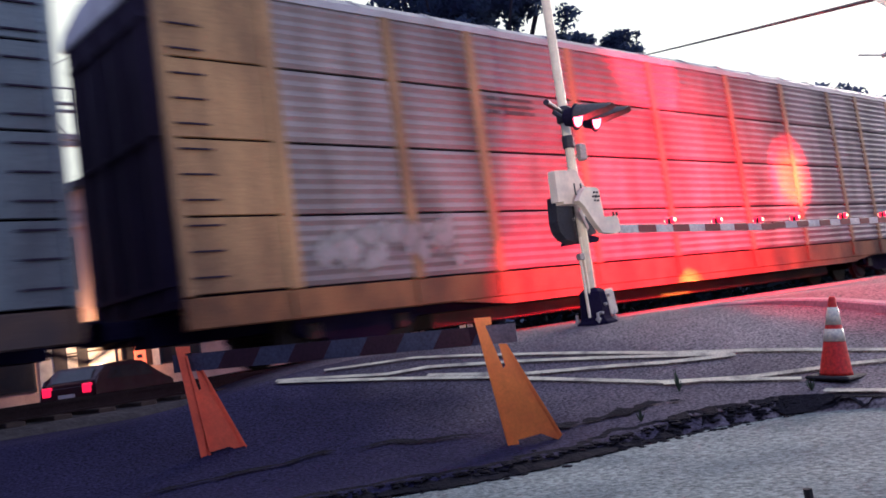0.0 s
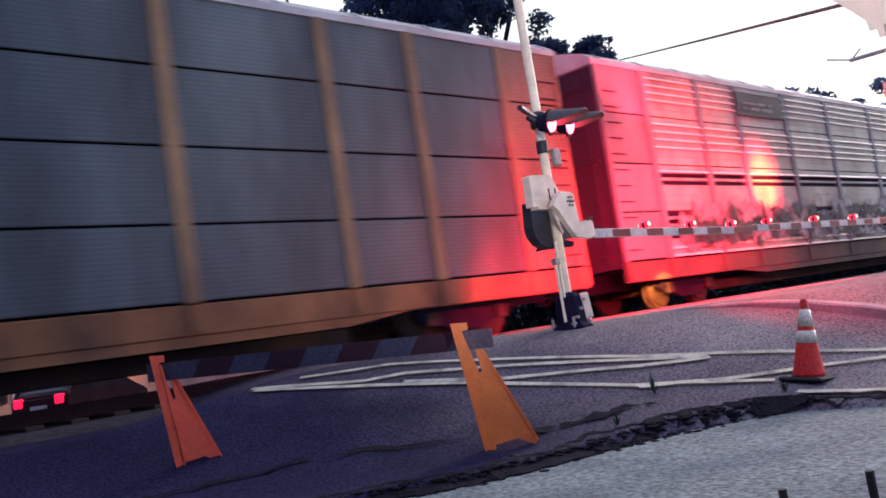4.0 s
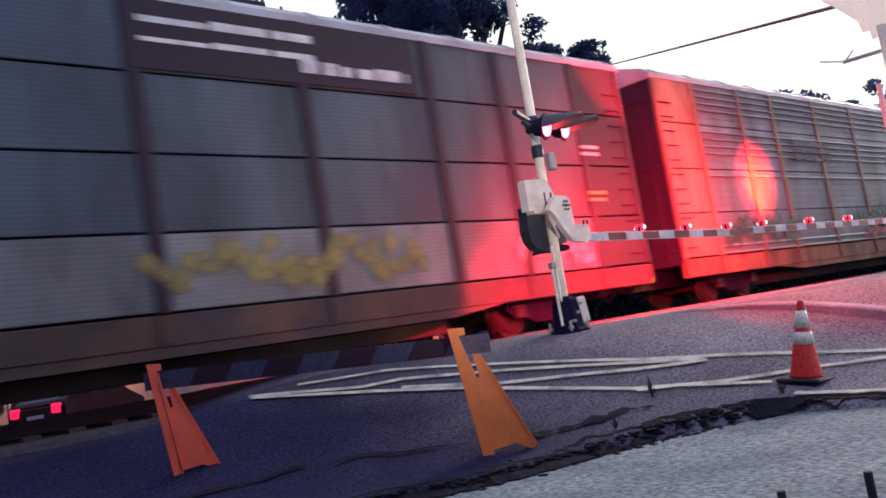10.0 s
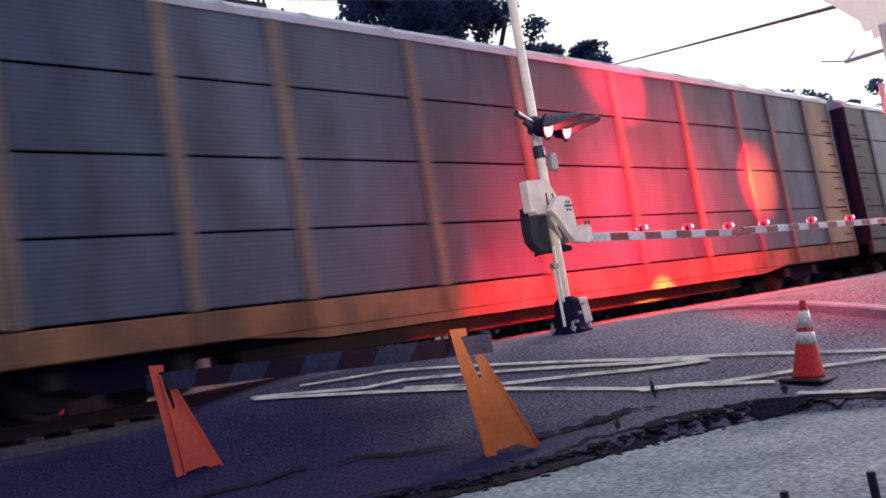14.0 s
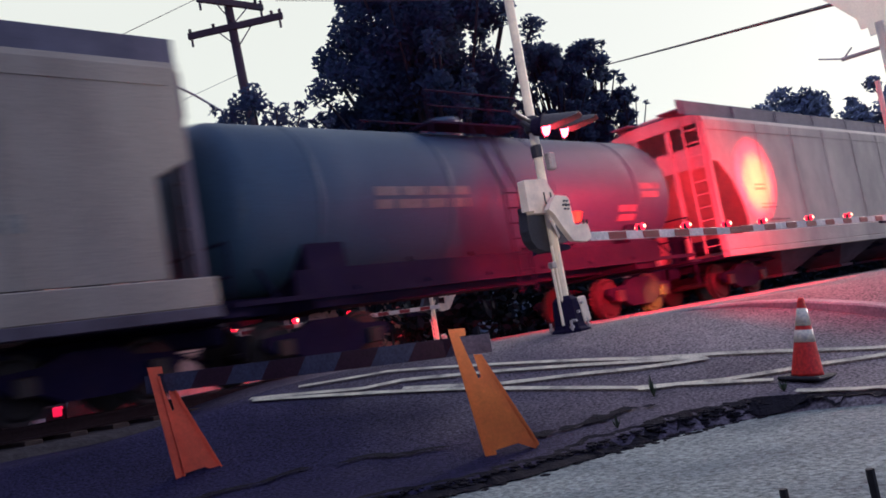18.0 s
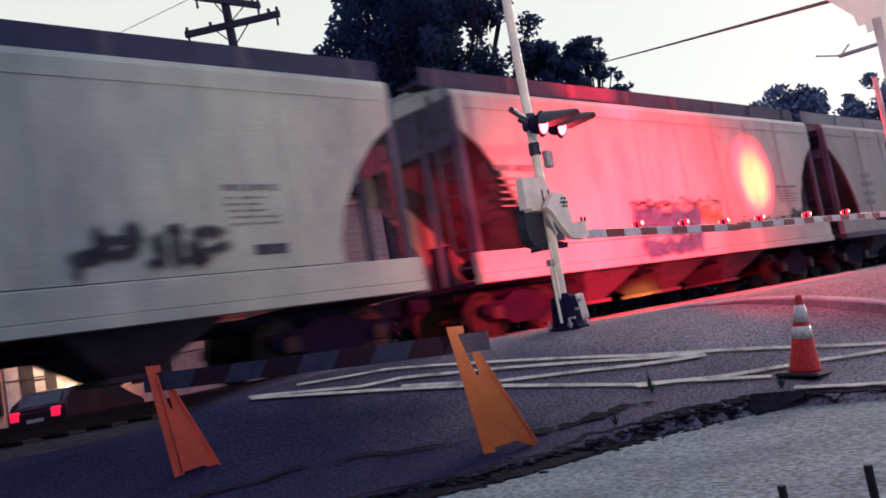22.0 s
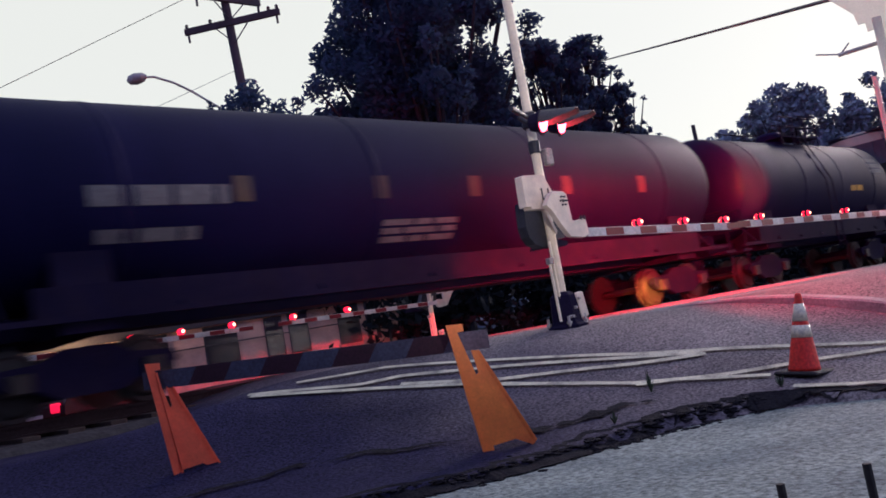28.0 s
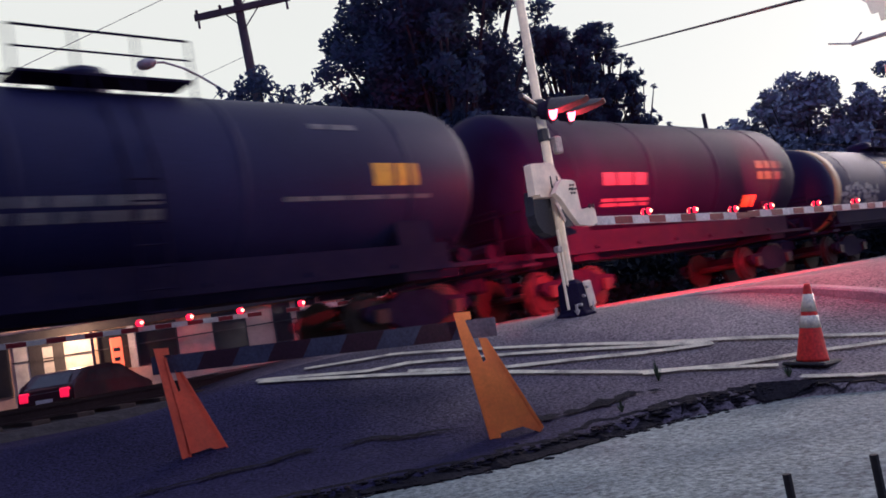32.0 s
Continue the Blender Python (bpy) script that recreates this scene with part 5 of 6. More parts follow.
def striped_arm(owner, x0, x1, y, z, lights, big=1.0, sag=0.0):
    """A gate arm along x, striped red and white, with small red lamps on top; sag: fall in a metre."""
    m = Matrix.Translation((x0, y, z)) @ Matrix.Rotation(math.atan(sag) if x1 > x0 else -math.atan(sag), 4, "Y")
    ln, d = abs(x1 - x0), 1 if x1 > x0 else -1

    def laid(u0, u1, half, proud):
        bm = box(B(), min(d * u0, d * u1), max(d * u0, d * u1), -proud, proud, -half, half, 0.003)
        bmesh.ops.transform(bm, matrix=m, verts=bm.verts)
        return bm

    arm = part("gate_arm", laid(0, ln, 0.055, 0.012), M_STRIPEW, owner, "red and white striped gate arm")
    for k in range(0, int(ln / 0.38), 2):
        part("stripe", laid(0.38 * k + 0.38, 0.38 * k + 0.76, 0.048, 0.016), M_STRIPER, arm)
    for x in lights:
        at = m @ Vector((x - x0, 0, 0.055))
        bm = box(B(), at.x - 0.03, at.x + 0.03, at.y - 0.03, at.y + 0.03, at.z, at.z + 0.075 * big, 0.008)
        lamp_box = part("gate_lamp", bm, M_CASE, arm, "lit red gate lamp")
        for s in (-1, 1):
            face = Matrix.Translation((at.x, at.y + s * 0.03, at.z + 0.045 * big)) @ Matrix.Rotation(radians(-90 * s), 4, "X")
            smooth(part("lens", lathe(B(), [(0.046 * big, 0.0), (0.044 * big, 0.016 * big), (0.03 * big, 0.034 * big), (0.008, 0.04 * big)], face, 14), G_BULB, lamp_box))
            smooth(part("bulb", lathe(B(), [(0.024 * big, 0.038 * big), (0.020 * big, 0.046 * big), (0.006, 0.052 * big)], face, 12), G_CORE, lamp_box))
    return arm


def gate_mast(x, y, z, arm_dir, arm_x, lights, label, height=4.6, arm_z=2.0, lit=(1, 1, 1, 1), sag=0.0, foot=0.0):
    mast = thing("crossing_signal", label, "crossing signal", (0, 0, 0), group="crossing signals")
    part("pole", rod(B(), (x, y, z - foot), (x, y, z + height), 0.058, 16), M_MAST, mast, "pale painted steel pole")
    # split cast base on its flange
    base = part("pole_base", lathe(B(), [(0.26, z - foot - 0.1), (0.26, z - foot + 0.03), (0.21, z - foot + 0.06), (0.19, z - foot + 0.10), (0.165, z - foot + 0.40), (0.10, z - foot + 0.45), (0.062, z - foot + 0.455)], Matrix.Translation((x, y, 0)) @ Matrix.Rotation(0.39, 4, "Z"), 8), M_BLACK, mast, "dark cast pole base")
    for k in range(4):
        a = radians(45 + 90 * k)
        bx, by = x + 0.225 * math.cos(a), y + 0.225 * math.sin(a)
        bm = rod(B(), (bx, by, z + 0.02), (bx, by, z + 0.15), 0.018, 8)
        rod(bm, (bx, by, z + 0.055), (bx, by, z + 0.085), 0.034, 6)
        part("anchor_bolt", bm, M_LAMPHEAD, base)
    for k in range(3):
        part("bolt", rod(B(), (x - 0.10 + 0.09 * k, y - 0.20, z + 0.14 + 0.1 * k), (x - 0.10 + 0.09 * k, y - 0.14, z + 0.14 + 0.1 * k), 0.018, 8), M_LAMPHEAD, base)
    # flashing light pairs on the cross arm
    ca, sa = math.cos(radians(22)), math.sin(radians(22))
    zf = z + 2.62
    bm = B()
    rod(bm, (x - 0.66 * ca, y - 0.66 * sa, zf + 0.06), (x + 0.46 * ca, y + 0.46 * sa, zf), 0.035, 10)
    lathe(bm, [(0.075, zf - 0.10), (0.10, zf - 0.08), (0.10, zf + 0.09), (0.075, zf + 0.11)], Matrix.Translation((x, y, 0)), 12)
    part("cross_arm", bm, M_CASE, mast)
    for q, s in enumerate((-1, 1)):
        for f, on in ((-72, lit[q]),):
            ax, ay = x + s * 0.42 * ca, y + s * 0.42 * sa
            fx, fy = math.cos(radians(f)), math.sin(radians(f))
            zz = zf - (0.15 if s < 0 else 0.05)
            flasher(mast, (ax + 0.28 * fx, ay + 0.28 * fy, zz), f, on, tilt=10)
            part("flasher_bracket", rod(B(), (ax, ay, zf - 0.02), (ax + 0.14 * fx, ay + 0.14 * fy, zz), 0.03, 8), M_CASE, mast)
    part("junction_box", box(B(), x + 0.03, x + 0.15, y - 0.16, y - 0.06, z + 2.02, z + 2.24, 0.02), M_LAMPHEAD, mast)
    part("junction_clamp", lathe(B(), [(0.07, z + 2.2), (0.075, z + 2.22), (0.075, z + 2.34), (0.07, z + 2.36)], Matrix.Translation((x, y, 0)), 12), M_CASE, mast)
    # gate machine: a dark rounded case behind the pole, its pale lid before it
    s = arm_dir

    def plane(y0):
        return Matrix(((s, 0, 0, x), (0, 0, 1, y0), (0, 1, 0, z), (0, 0, 0, 1)))

    case = part("gate_machine", slab(B(), [(-0.33, 1.60), (-0.36, 1.30), (-0.34, 1.18), (-0.25, 1.08), (-0.10, 1.03), (0.0, 1.04), (0.14, 1.12), (0.36, 1.13), (0.34, 1.20), (0.22, 1.42), (0.14, 1.60)], plane(y + 0.065), 0.14), M_CASE, mast, "dark gate machine case")
    part("counterweight", slab(B(), [(0.05, 1.10), (0.42, 1.17), (0.72, 1.12), (0.70, 1.06), (0.30, 1.05), (0.0, 1.03)], plane(y + 0.31), 0.07), M_BLACK, mast)
    lid = part("machine_lid", slab(B(), [(-0.68, 1.48), (-0.67, 1.84), (-0.65, 1.855), (-0.31, 1.87), (-0.26, 1.85), (-0.12, 1.62), (-0.18, 1.50)], plane(y - 0.26), 0.11), M_CREAM, case, "pale lid")
    part("lid_lip", slab(B(), [(-0.60, 1.45), (-0.60, 1.484), (-0.16, 1.496), (-0.16, 1.45)], plane(y - 0.27), 0.12), M_CREAM, lid)
    for q in range(2):
        u = -0.36 + 0.12 * q
        part("latch", slab(B(), [(u, 1.56), (u, 1.70), (u + 0.014, 1.70), (u + 0.014, 1.575), (u + 0.06, 1.575), (u + 0.06, 1.56)], plane(y - 0.272), 0.012), M_CASE, lid)
    bracket = part("arm_bracket", slab(B(), [(-0.45, 1.58), (-0.38, 1.62), (-0.20, 1.612), (-0.15, 1.58), (-0.14, 1.45), (-0.125, 1.26), (-0.06, 1.255), (0.06, 1.275), (0.12, 1.28), (0.145, 1.22), (0.15, 1.08), (0.05, 1.045), (-0.21, 1.07), (-0.36, 1.24), (-0.47, 1.39), (-0.56, 1.455)], plane(y - 0.46), 0.07), M_CREAM, mast, "pale cranked arm bracket")
    for k in range(7):
        a = k * 1.047
        r = 0.055 if k < 6 else 0.0
        bx, bz = x + s * (-0.235 + r * math.cos(a)), z + 1.50 + r * math.sin(a)
        part("bolt", rod(B(), (bx, y - 0.478, bz), (bx, y - 0.45, bz), 0.013 if k < 6 else 0.02, 6), M_CASE, bracket)
    for u in (0.03, 0.10):
        part("bolt", rod(B(), (x + s * u, y - 0.475, z + 1.26), (x + s * u, y - 0.475, z + 1.31), 0.014, 6), M_CASE, bracket)
    part("bracket_stay", slab(B(), [(-0.10, 1.40), (-0.06, 1.42), (0.05, 1.20), (0.02, 1.16)], plane(y - 0.075), 0.012), M_CREAM, bracket)
    for dx in (-0.13, -0.19):
        part("conduit", rod(B(), (x + dx, y - 0.06, z + 0.1), (x + dx - 0.01, y - 0.06, z + (1.08 if dx > -0.15 else 0.82)), 0.018, 8), M_MAST, mast)
    part("conduit_box", box(B(), x - 0.23, x - 0.15, y - 0.10, y - 0.02, z + 0.80, z + 0.88, 0.01), M_LAMPHEAD, mast)
    cover = box(B(), -0.085, 0.085, -0.05, 0.05, 0.0, 0.32, 0.02)
    bmesh.ops.transform(cover, matrix=Matrix.Translation((x + 0.17, y - 0.12, z + 0.10)) @ Matrix.Rotation(radians(-8), 4, "Y"), verts=cover.verts)
    part("base_cover", cover, M_CREAM, mast)
    striped_arm(mast, x + s * 0.14, arm_x, y - 0.44, z + arm_z - 0.85, lights, 1.6 if y > 15 else 1.0, sag)
    return mast


gate_mast(8.79, 6.94, 0.84, 1, 12.45, (10.05, 11.18, 12.31), "pale crossing signal with lit red flashers and lowered striped gate", 4.75, 1.955, sag=0.018)
gate_mast(21.2, 6.94, 0.84, -1, 12.95, (13.44, 15.15, 16.79), "pale crossing signal with a lowered striped gate beyond the road", 4.2, 1.905)
gate_mast(4.6, 18.75, 0.80, 1, 11.55, (8.60, 9.76, 11.04), "crossing signal with a lowered striped gate beyond the track", 4.0, 2.04, foot=0.5)
gate_mast(17.75, 18.75, 0.80, -1, 12.3, (12.74, 14.42), "crossing signal with a lowered striped gate beyond the track", 4.0, 2.04, foot=0.5)

# cantilever signal over the far side of the road
cant = thing("cantilever_signal", "grey cantilever walkway with red crossing flashers over the road", "crossing signal", (0, 0, 0))
part("pole", rod(B(), (1.2, 18.4, 0.0), (1.2, 18.4, 7.2), 0.14, 16), M_MAST, cant)
bm = B()
for y in (18.1, 18.6):
    box(bm, 1.2, 9.0, y - 0.05, y + 0.05, 5.96, 6.08)
    rod(bm, (1.2, y, 6.72), (8.4, y, 6.72), 0.04, 8)
for k in range(11):
    x = 1.6 + 0.72 * k
    rod(bm, (x, 18.1, 6.02), (x, 18.6, 6.02), 0.03, 6)
part("truss", bm, M_LAMPHEAD, cant)
bm = B()
rod(bm, (1.2, 18.05, 7.03), (8.95, 18.05, 7.03), 0.022, 6)
for k in range(9):
    x = 2.2 + 0.82 * k
    rod(bm, (x, 18.05, 6.05), (x, 18.05, 7.03), 0.018, 6)
    rod(bm, (x, 18.05, 6.7), (x + 0.6, 18.05, 6.08), 0.014, 6)
part("handrail", bm, M_LAMPHEAD, cant)
for x, f, lit in ((7.62, 100, 0), (8.02, -80, 0), (8.28, -80, 0), (8.72, -80, 1)):
    flasher(cant, (x, 18.35 + 0.25 * math.sin(radians(f)), 6.43), f, lit, disc=0.27, hood=0.30)
part("sign", box(B(), 6.2, 6.7, 18.02, 18.04, 5.2, 5.94, 0.01), M_STRIPEW, cant)


# ---- barricade and cone ----
barricade = thing("barricade", "orange plastic A-frame barricade with a red and white striped board", "barricade", (0, 0, 0))
# front blade with its hooked top, and the body plate behind the board's slot
BLADE = [(-0.118, 1.056), (0.020, 1.046), (0.020, 0.985), (-0.034, 0.982), (0.060, 0.62), (0.060, 0.0), (0.098, 0.037), (0.097, -0.018), (0.008, -0.018)]
PLATE = [(0.060, 0.62), (0.083, 0.635), (0.054, 0.82), (0.118, 0.812), (0.454, 0.026), (0.416, -0.008), (0.285, 0.060), (0.098, 0.037), (0.060, 0.0)]
for lx, ly, lz, turn, wide, tall in ((5.25, 5.24, 0.035, -42.0, 1.0, 1.0), (3.78, 7.60, 0.215, -24.0, 0.91, 0.955)):
    m = Matrix.Translation((lx, ly, lz)) @ Matrix.Rotation(radians(turn), 4, "Z") @ SIDE @ Matrix.Diagonal((wide, tall, 1, 1))
    near = lx > 5
    skin = M_ORANGE if near else M_REDORANGE
    drop = Matrix.Translation((0, 0, 0.0 if near else 0.022))
    leg = part("leg", slab(B(), BLADE, m, 0.05), skin, barricade, "orange plastic leg" if near else "redder orange plastic leg")
    part("plate", slab(B(), PLATE, m @ drop, 0.05), skin, leg)
    for pts in ([(-0.118, 1.05), (-0.100, 1.05), (0.026, 0.0), (0.008, 0.0)], [(0.108, 0.80), (0.118, 0.812), (0.454, 0.03), (0.440, 0.022)]):
        part("rim", slab(B(), pts, m @ Matrix.Translation((0, 0, -0.012)), 0.014), skin, leg)
    if not near:
        part("rim", slab(B(), [(-0.03, 0.96), (-0.012, 0.96), (0.105, 0.06), (0.088, 0.05)], m @ Matrix.Translation((0, 0, -0.02)), 0.04), skin, leg)
a, b = Vector((5.62, 5.30, 0.925)), Vector((3.73, 7.79, 1.075))
d = (b - a).normalized()
along = Matrix((( d.x, 0, -d.y, a.x), (d.y, 0, d.x, a.y), (d.z, 1, 0, a.z), (0, 0, 0, 1)))
ln = (b - a).length
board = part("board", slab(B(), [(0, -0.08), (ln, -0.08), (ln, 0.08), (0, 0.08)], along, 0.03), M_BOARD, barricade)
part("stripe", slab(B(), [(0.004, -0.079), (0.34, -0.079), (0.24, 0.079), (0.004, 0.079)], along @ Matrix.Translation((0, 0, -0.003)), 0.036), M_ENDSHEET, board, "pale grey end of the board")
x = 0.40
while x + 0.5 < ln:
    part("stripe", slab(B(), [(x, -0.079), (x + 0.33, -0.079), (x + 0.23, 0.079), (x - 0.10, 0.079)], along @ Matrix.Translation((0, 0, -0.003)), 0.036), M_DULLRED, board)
    x += 0.66

cone = thing("traffic_cone", "orange traffic cone with two white bands on a black base", "traffic cone", (7.93, 3.72, 0.118))
cone.matrix_world = Matrix.Translation((7.93, 3.72, 0.118)) @ Matrix.Rotation(radians(6.5), 4, Vector((0.90, 0.43, 0.0)))
part("base", box(B(), -0.20, 0.20, -0.20, 0.20, 0.0, 0.035, 0.015), M_RUBBER, cone)
smooth(part("body", lathe(B(), [(0.140, 0.035), (0.135, 0.06), (0.030, 0.70), (0.024, 0.72), (0.02, 0.722)], None, 28), M_CONE, cone))


def cone_r(z):
    return 0.135 + (0.030 - 0.135) * (z - 0.06) / 0.64 + 0.003


for z0, z1 in ((0.33, 0.44), (0.475, 0.63)):
    smooth(part("reflective_band", lathe(B(), [(cone_r(z0) - 0.003, z0), (cone_r(z0), z0), (cone_r(z1), z1), (cone_r(z1) - 0.003, z1)], None, 28), M_CONEBAND, cone))

# two thin stakes in front of the lens and weeds in the cracks
for x, y, z in ((2.30, 1.21, 0.46), (2.39, 1.01, 0.49)):
    st = part("stake", rod(B(), (x + 0.01, y, -0.06), (x, y, z), 0.012, 8), M_RUBBER)
    tagged(st, "thin black stake standing in the lot", "stake", group="stakes")
for wx, wy in ((7.03, 4.75), (6.2, 4.6), (7.5, 3.75)):
    bm = B()
    rr = random.Random(int(wx * 100))
    z = ground_z(wx, wy)
    root = bm.verts.new((wx, wy, z - 0.01))
    for _ in range(12):
        a = rr.uniform(0, 6.3)
        h = rr.uniform(0.06, 0.26 if wx > 7 and wx < 7.2 else 0.12)
        p = Vector((wx + 0.05 * math.cos(a), wy + 0.05 * math.sin(a), z + h))
        w = Vector((-math.sin(a), math.cos(a), 0)) * 0.008
        bm.faces.new([root] + [bm.verts.new(q) for q in (p.lerp(root.co, 0.5) - w, p, p.lerp(root.co, 0.5) + w)])
    tagged(part("weed", bm, M_WEED), "small weed growing from the asphalt crack", "weed", group="weeds")


# ---- beyond the track ----
pole = thing("utility_pole", "dark wooden utility pole with two crossarms and a street lamp", "utility pole", (0, 0, 0))
PX, PY = 19.6, 29.0
top_h = 16.5
part("pole", rod(B(), (PX + 0.35, PY - 0.2, 0.4), (PX + 0.35 - 0.035 * top_h, PY - 0.2 + 0.02 * top_h, top_h), 0.24, 14, 0.16), M_WOOD, pole)
for zc, hw, way in ((14.50, 1.95, -52), (15.45, 1.45, -2)):
    cx, cy = PX + 0.35 - 0.035 * zc, PY - 0.2 + 0.02 * zc
    bm = B()
    m = Matrix.Translation((cx, cy - 0.2, zc)) @ Matrix.Rotation(radians(way), 4, "Z")
    box(bm, -hw, hw, -0.07, 0.07, -0.13, 0.13, 0.01)
    bmesh.ops.transform(bm, matrix=m, verts=bm.verts)
    arm = part("crossarm", bm, M_WOOD, pole)
    for u in (-0.95, -0.45, 0.78, 0.95):
        bm = B()
        lathe(bm, [(0.03, 0.08), (0.03, 0.16), (0.075, 0.18), (0.04, 0.22), (0.075, 0.25), (0.03, 0.30)], m @ Matrix.Translation((u * hw, 0, 0)), 10)
        part("insulator", bm, M_WOOD, arm)
    for s in (-1, 1):
        bm = B()
        rod(bm, m @ Vector((s * 0.75, -0.07, -0.05)), (cx, cy - 0.2, zc - 0.85), 0.025, 6)
        part("brace", bm, M_WOOD, arm)
        bm = B()
        rod(bm, m @ Vector((s * hw * 0.93, 0, -0.1)), m @ Vector((s * hw * 0.93, 0, -0.45)), 0.05, 6)
        part("hanger", bm, M_WOOD, arm)
pts = [(18.9, 28.9, 10.6), (18.23, 28.8, 10.95), (17.42, 29.2, 11.65), (16.9, 29.5, 12.05), (16.3, 29.8, 12.33), (15.9, 30.05, 12.36)]
part("lamp_arm", sweep(B(), pts, 0.045, 8), M_LAMPHEAD, pole)
bm = B()
lathe(bm, [(0.05, -0.45), (0.17, -0.30), (0.22, 0.0), (0.17, 0.24), (0.06, 0.34)], Matrix.Translation((15.74, 30.14, 12.32)) @ Matrix.Rotation(radians(122), 4, "Z") @ Matrix.Rotation(radians(90), 4, "Y"), 16)
part("lamp_head", bm, M_LAMPHEAD, pole, "grey street lamp head")


def cable(name, a, b, sag, r, label):
    a, b = Vector(a), Vector(b)
    pts = [a.lerp(b, k / 16) - Vector((0, 0, sag * 4 * (k / 16) * (1 - k / 16))) for k in range(17)]
    return tagged(part(name, sweep(B(), pts, r), M_WIRE), label, "cable")


cable("overhead_cable", (46.0, 30.9, 15.9), (14.2, 4.95, 5.05), 0.02, 0.034, "thick dark overhead cable")
cable("overhead_wire", (26.4, 20.4, 18.9), (-17.0, 41.2, -2.4), 0.0, 0.011, "thin overhead wire on the utility pole")
cable("overhead_wire", (19.0, 28.3, 12.35), (0.5, 38.9, 5.2), 0.2, 0.009, "thin overhead wire on the utility pole")
cable("overhead_wire", (20.6, 27.6, 15.2), (58.0, 8.0, 15.5), 0.8, 0.010, "thin overhead wire on the utility pole")

# pale canopy on a post, with a thin bracket arm
canopy = thing("canopy", "pale scalloped canopy on a pale post beside the road", "canopy", (0, 0, 0))
u = Vector((0.286, -0.958, 0.0))
org = Vector((13.17, 4.75, 0))
cm = Matrix(((u.x, 0, -u.y, org.x), (u.y, 0, u.x, org.y), (0, 1, 0, 0), (0, 0, 0, 1)))
part("cover", slab(B(), [(-0.15, 5.0), (0.0, 4.84), (0.13, 4.70), (0.33, 4.47), (0.36, 4.30), (0.45, 4.30), (0.46, 4.17), (0.60, 4.18), (0.64, 4.05), (0.80, 4.02), (0.9, 3.98), (2.3, 4.4), (2.3, 5.6), (-0.15, 5.6)], cm, 0.012), M_CANOPY, canopy)
gz = ground_z(13.4, 3.8)
part("post", rod(B(), (13.20, 4.13, gz), (13.20, 4.13, 4.30), 0.06, 14), M_CANOPY, canopy)
bm = B()
rod(bm, (13.08, 4.99, 4.05), (13.18, 4.72, 3.97), 0.012, 6)
rod(bm, (13.18, 4.72, 3.96), (13.45, 4.08, 4.0), 0.03, 8)
rod(bm, (13.2, 4.68, 3.98), (13.22, 4.56, 4.09), 0.012, 6)
part("bracket", bm, M_CREAM, canopy)

# house, car and lit sign beyond the road
house = thing("house", "peach-sided house with dark roof and a lit ground floor", "house", (11.82, 28.66, 0.05), -32)
part("wall", box(B(), -6.2, 10.2, 0.0, 8.0, 0.0, 6.6), M_PEACH, house)
board = slab(B(), [(-6.2, 0.0), (10.2, 0.0), (10.2, 0.205), (-6.2, 0.205)], Matrix(((1, 0, 0, 0), (0, 0.10, 1, -0.030), (0, 1, 0, 2.92), (0, 0, 0, 1))), 0.024)
first = part("siding_board", board, M_PEACH, house)
for k in range(1, 17):
    twin(first, 0, 0, 0.21 * k)
gable = [(-6.7, 6.25), (2.0, 8.0), (10.7, 6.25), (10.7, 6.05), (2.0, 7.78), (-6.7, 6.05)]
part("roof", slab(B(), gable, Matrix(((1, 0, 0, 0), (0, 0, 1, -0.45), (0, 1, 0, 0), (0, 0, 0, 1))), 8.9), M_ROOF, house)
part("gable_wall", slab(B(), [(-6.2, 6.2), (2.0, 7.75), (10.2, 6.2)], Matrix(((1, 0, 0, 0), (0, 0, 1, 0.0), (0, 1, 0, 0), (0, 0, 0, 1))), 0.2), M_PEACH, house)
part("fascia", box(B(), -6.3, 10.3, -0.16, -0.034, 2.62, 2.9, 0.01), M_ROOF, house)
part("frieze", box(B(), -6.25, 10.25, -0.10, -0.034, 6.0, 6.16, 0.01), M_PEACH, house)
for x in (-4.4, -1.95, 0.02, 4.1, 6.9):
    win = part("window", box(B(), x - 0.12, x + 1.0, -0.09, -0.036, 4.0, 5.72), M_ROOF, house)
    part("pane", box(B(), x, x + 0.88, -0.105, -0.092, 4.12, 5.6), M_GLASSDARK, win)
    part("sash", box(B(), x, x + 0.88, -0.125, -0.108, 4.84, 4.90), M_TRIM, win)
    part("sill", box(B(), x - 0.18, x + 1.06, -0.17, -0.092, 3.92, 4.0), M_TRIM, win)
# ground floor: dark panes between pale piers over a low pale wall
for x0, x1, z0 in ((-5.6, -2.5, 1.0), (0.13, 1.10, 1.30), (1.33, 2.60, 1.30), (3.72, 4.80, 1.30), (5.68, 6.28, 1.30), (6.46, 7.12, 1.30), (8.1, 8.84, 1.30), (9.05, 9.18, 1.30), (9.36, 9.5, 1.30)):
    win = part("shop_window", box(B(), x0, x1, -0.06, -0.004, z0, 2.60), M_ROOF, house)
    part("pane", box(B(), x0 + 0.05, x1 - 0.05, -0.075, -0.062, z0 + 0.05, 2.55), M_GLASSDARK, win)
door = part("door", box(B(), -1.92, -0.88, -0.08, -0.004, 0.1, 2.60), M_ROOF, house, "dark door with a pale pane")
part("pane", box(B(), -1.50, -1.20, -0.10, -0.082, 1.32, 2.36), M_TRIM, door)
part("glazing_bar", box(B(), -1.52, -1.18, -0.115, -0.102, 1.88, 1.94), M_ROOF, door)
